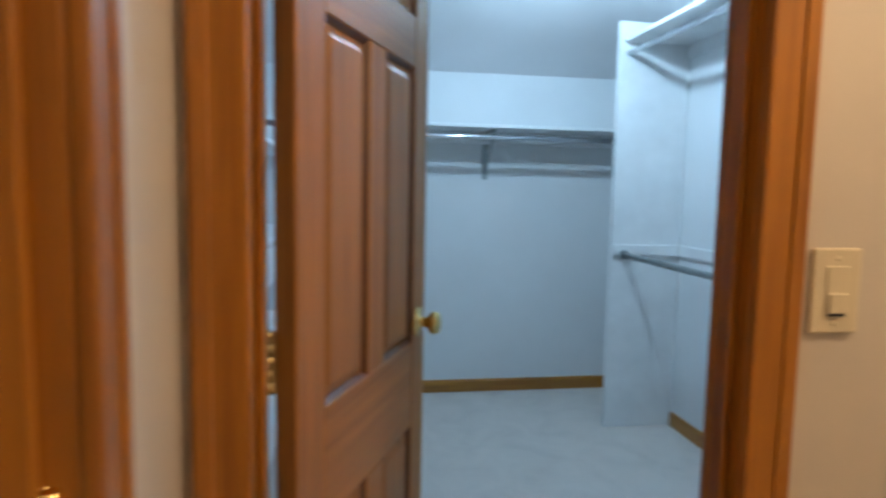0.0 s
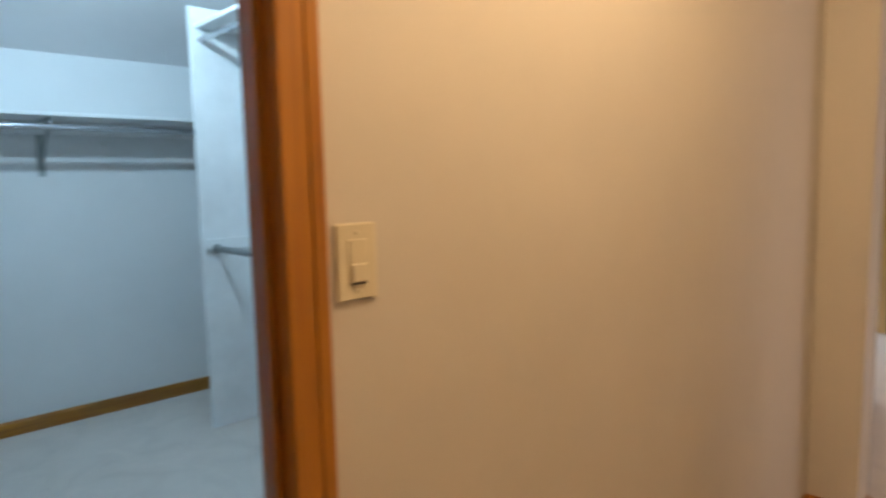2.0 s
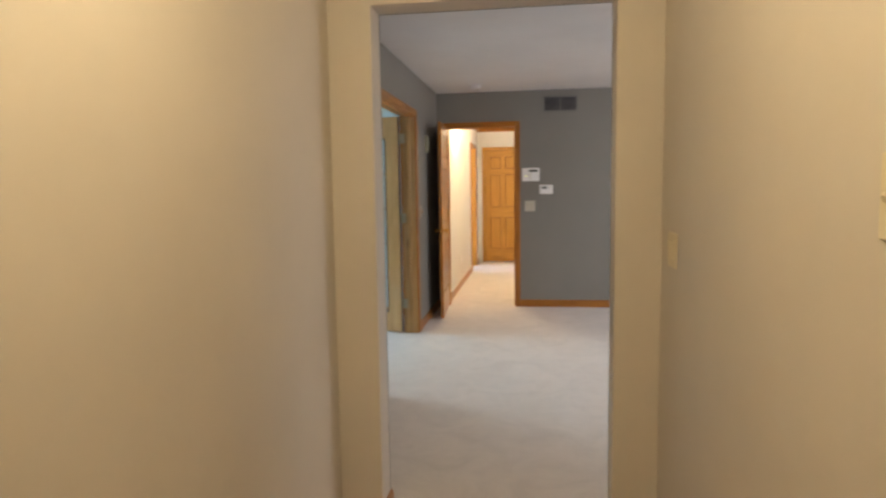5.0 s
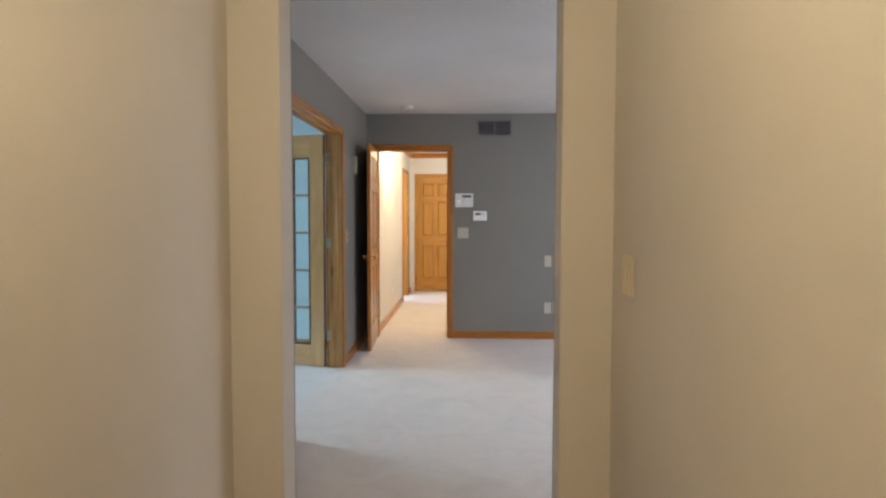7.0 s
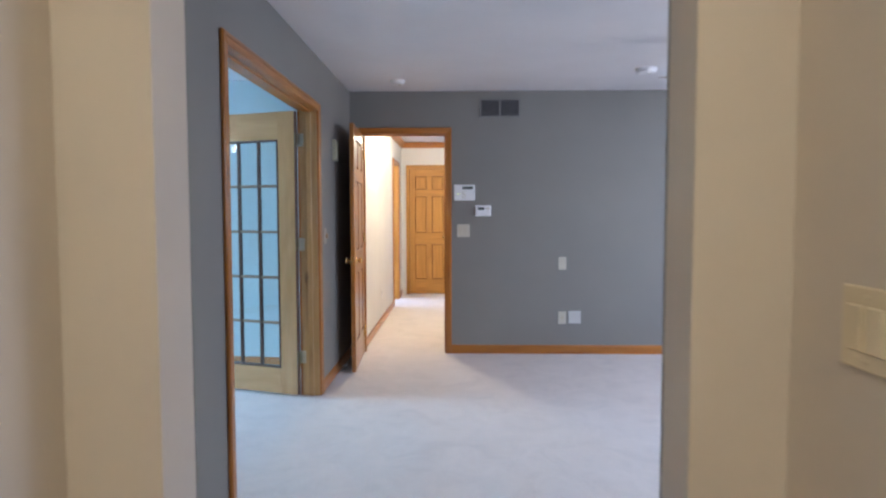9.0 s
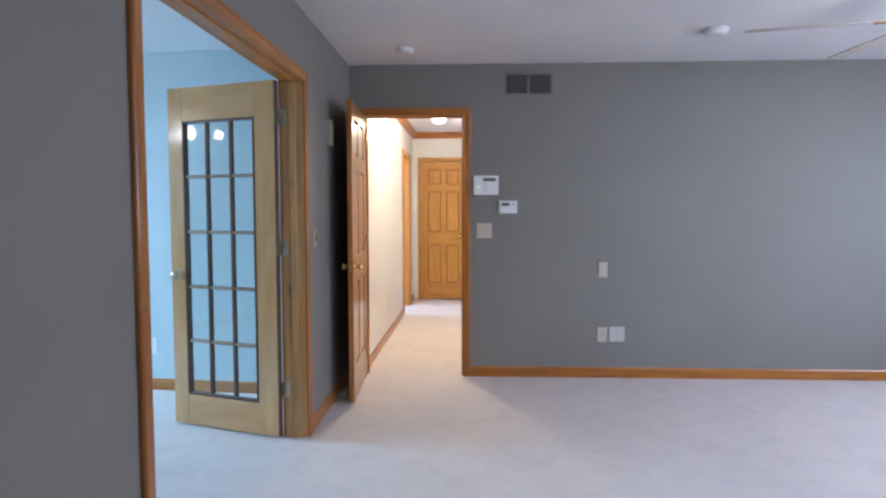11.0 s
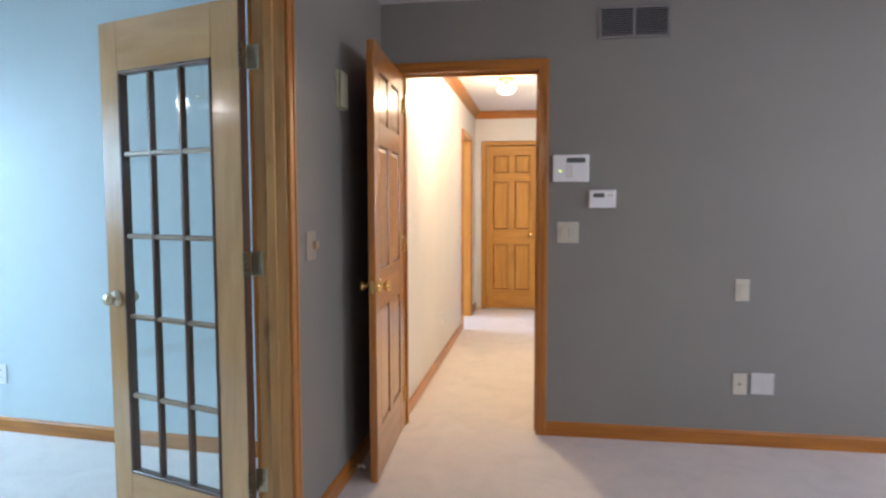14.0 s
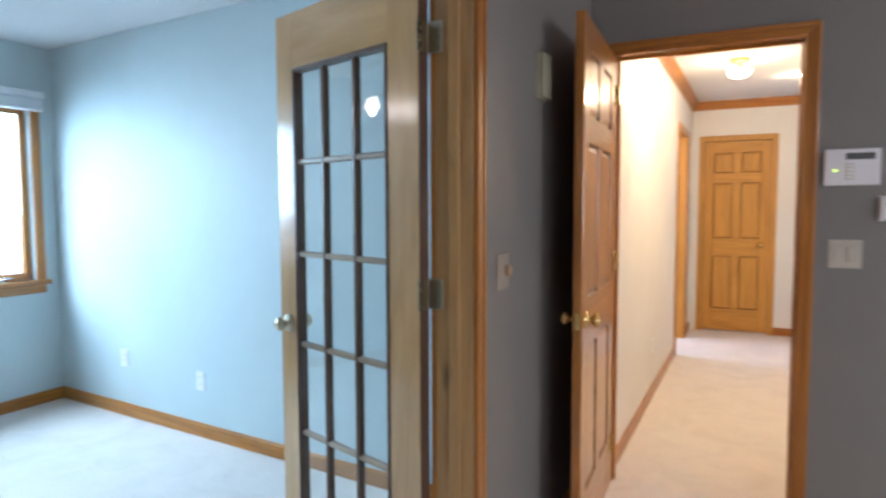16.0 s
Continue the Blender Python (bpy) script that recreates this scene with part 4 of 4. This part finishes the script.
part("socket", rod_between((-2.232, -6.03, 0.99), (-2.222, -6.03, 0.99), 0.026, 16), STEEL, low_rod)
part("cleat", box(-2.25, -0.2, -5.708, -5.69, 0.985, 1.045, 0.002, 1), SHELFW, low_rod)
hook = thing("wall_hook", pose(-1.75, -5.69, 0.95), "small dark metal hook on the closet wall", "hook")
part("plate", box(-0.012, 0.012, -0.004, 0, -0.03, 0.03, 0.001, 1), DARK, hook)
part("prong", rod_between((0, -0.004, 0.012), (0, -0.07, 0.012), 0.004), DARK, hook)

unit = thing("shelf_unit", pose(-1.7, -8.20, 0), "white closet shelves and drawers along the side wall", "shelves")
part("side", box(-0.90, -0.882, 0, 0.36, 0, 1.66, 0.002, 1), SHELFW, unit)
part("side", box(0.75, 0.768, 0, 0.36, 0, 1.66, 0.002, 1), SHELFW, unit)
for z in (0.24, 0.61, 0.94, 1.10, 1.5):
    part("shelf", box(-0.882, 0.75, 0, 0.35, z, z + 0.02, 0.002, 1), SHELFW, unit)
for z0, z1 in ((0.262, 0.605), (0.962, 1.095)):
    for x0 in (-0.88, -0.335, 0.21):
        part("drawer_front", box(x0, x0 + 0.538, 0.345, 0.362, z0, z1, 0.003, 1), SHELFW, unit)
plate("outlet", pose(-2.96, -6.35, 1.55, 0, 0, 90), 0.05, 0.05, PLASTIC, "small white cap on the closet back wall", "wall plate", blank)

jamb_hinge = thing("jamb_hinge", pose(QX0, -7.765, 1.08), "brass hinge on the jamb of the doorway behind", "hinge")
part("plate", box(0, 0.0025, -0.03, 0.004, -0.045, 0.045, 0.001, 1), BRASS, jamb_hinge)
for k in range(3):
    part("knuckle", rod_between((0.006, 0.008, -0.044 + k * 0.03), (0.006, 0.008, -0.016 + k * 0.03), 0.0065, 10), BRASS, jamb_hinge)

sky_glow = glow("bright_overcast_sky", (0.86, 0.94, 1.0), 2.2)
tagged(mesh_object("backdrop", box(-9.0, -8.95, -6.0, 4.0, -0.44, 5.0), sky_glow), "bright overcast sky outside the office window", "backdrop", kind="structure")
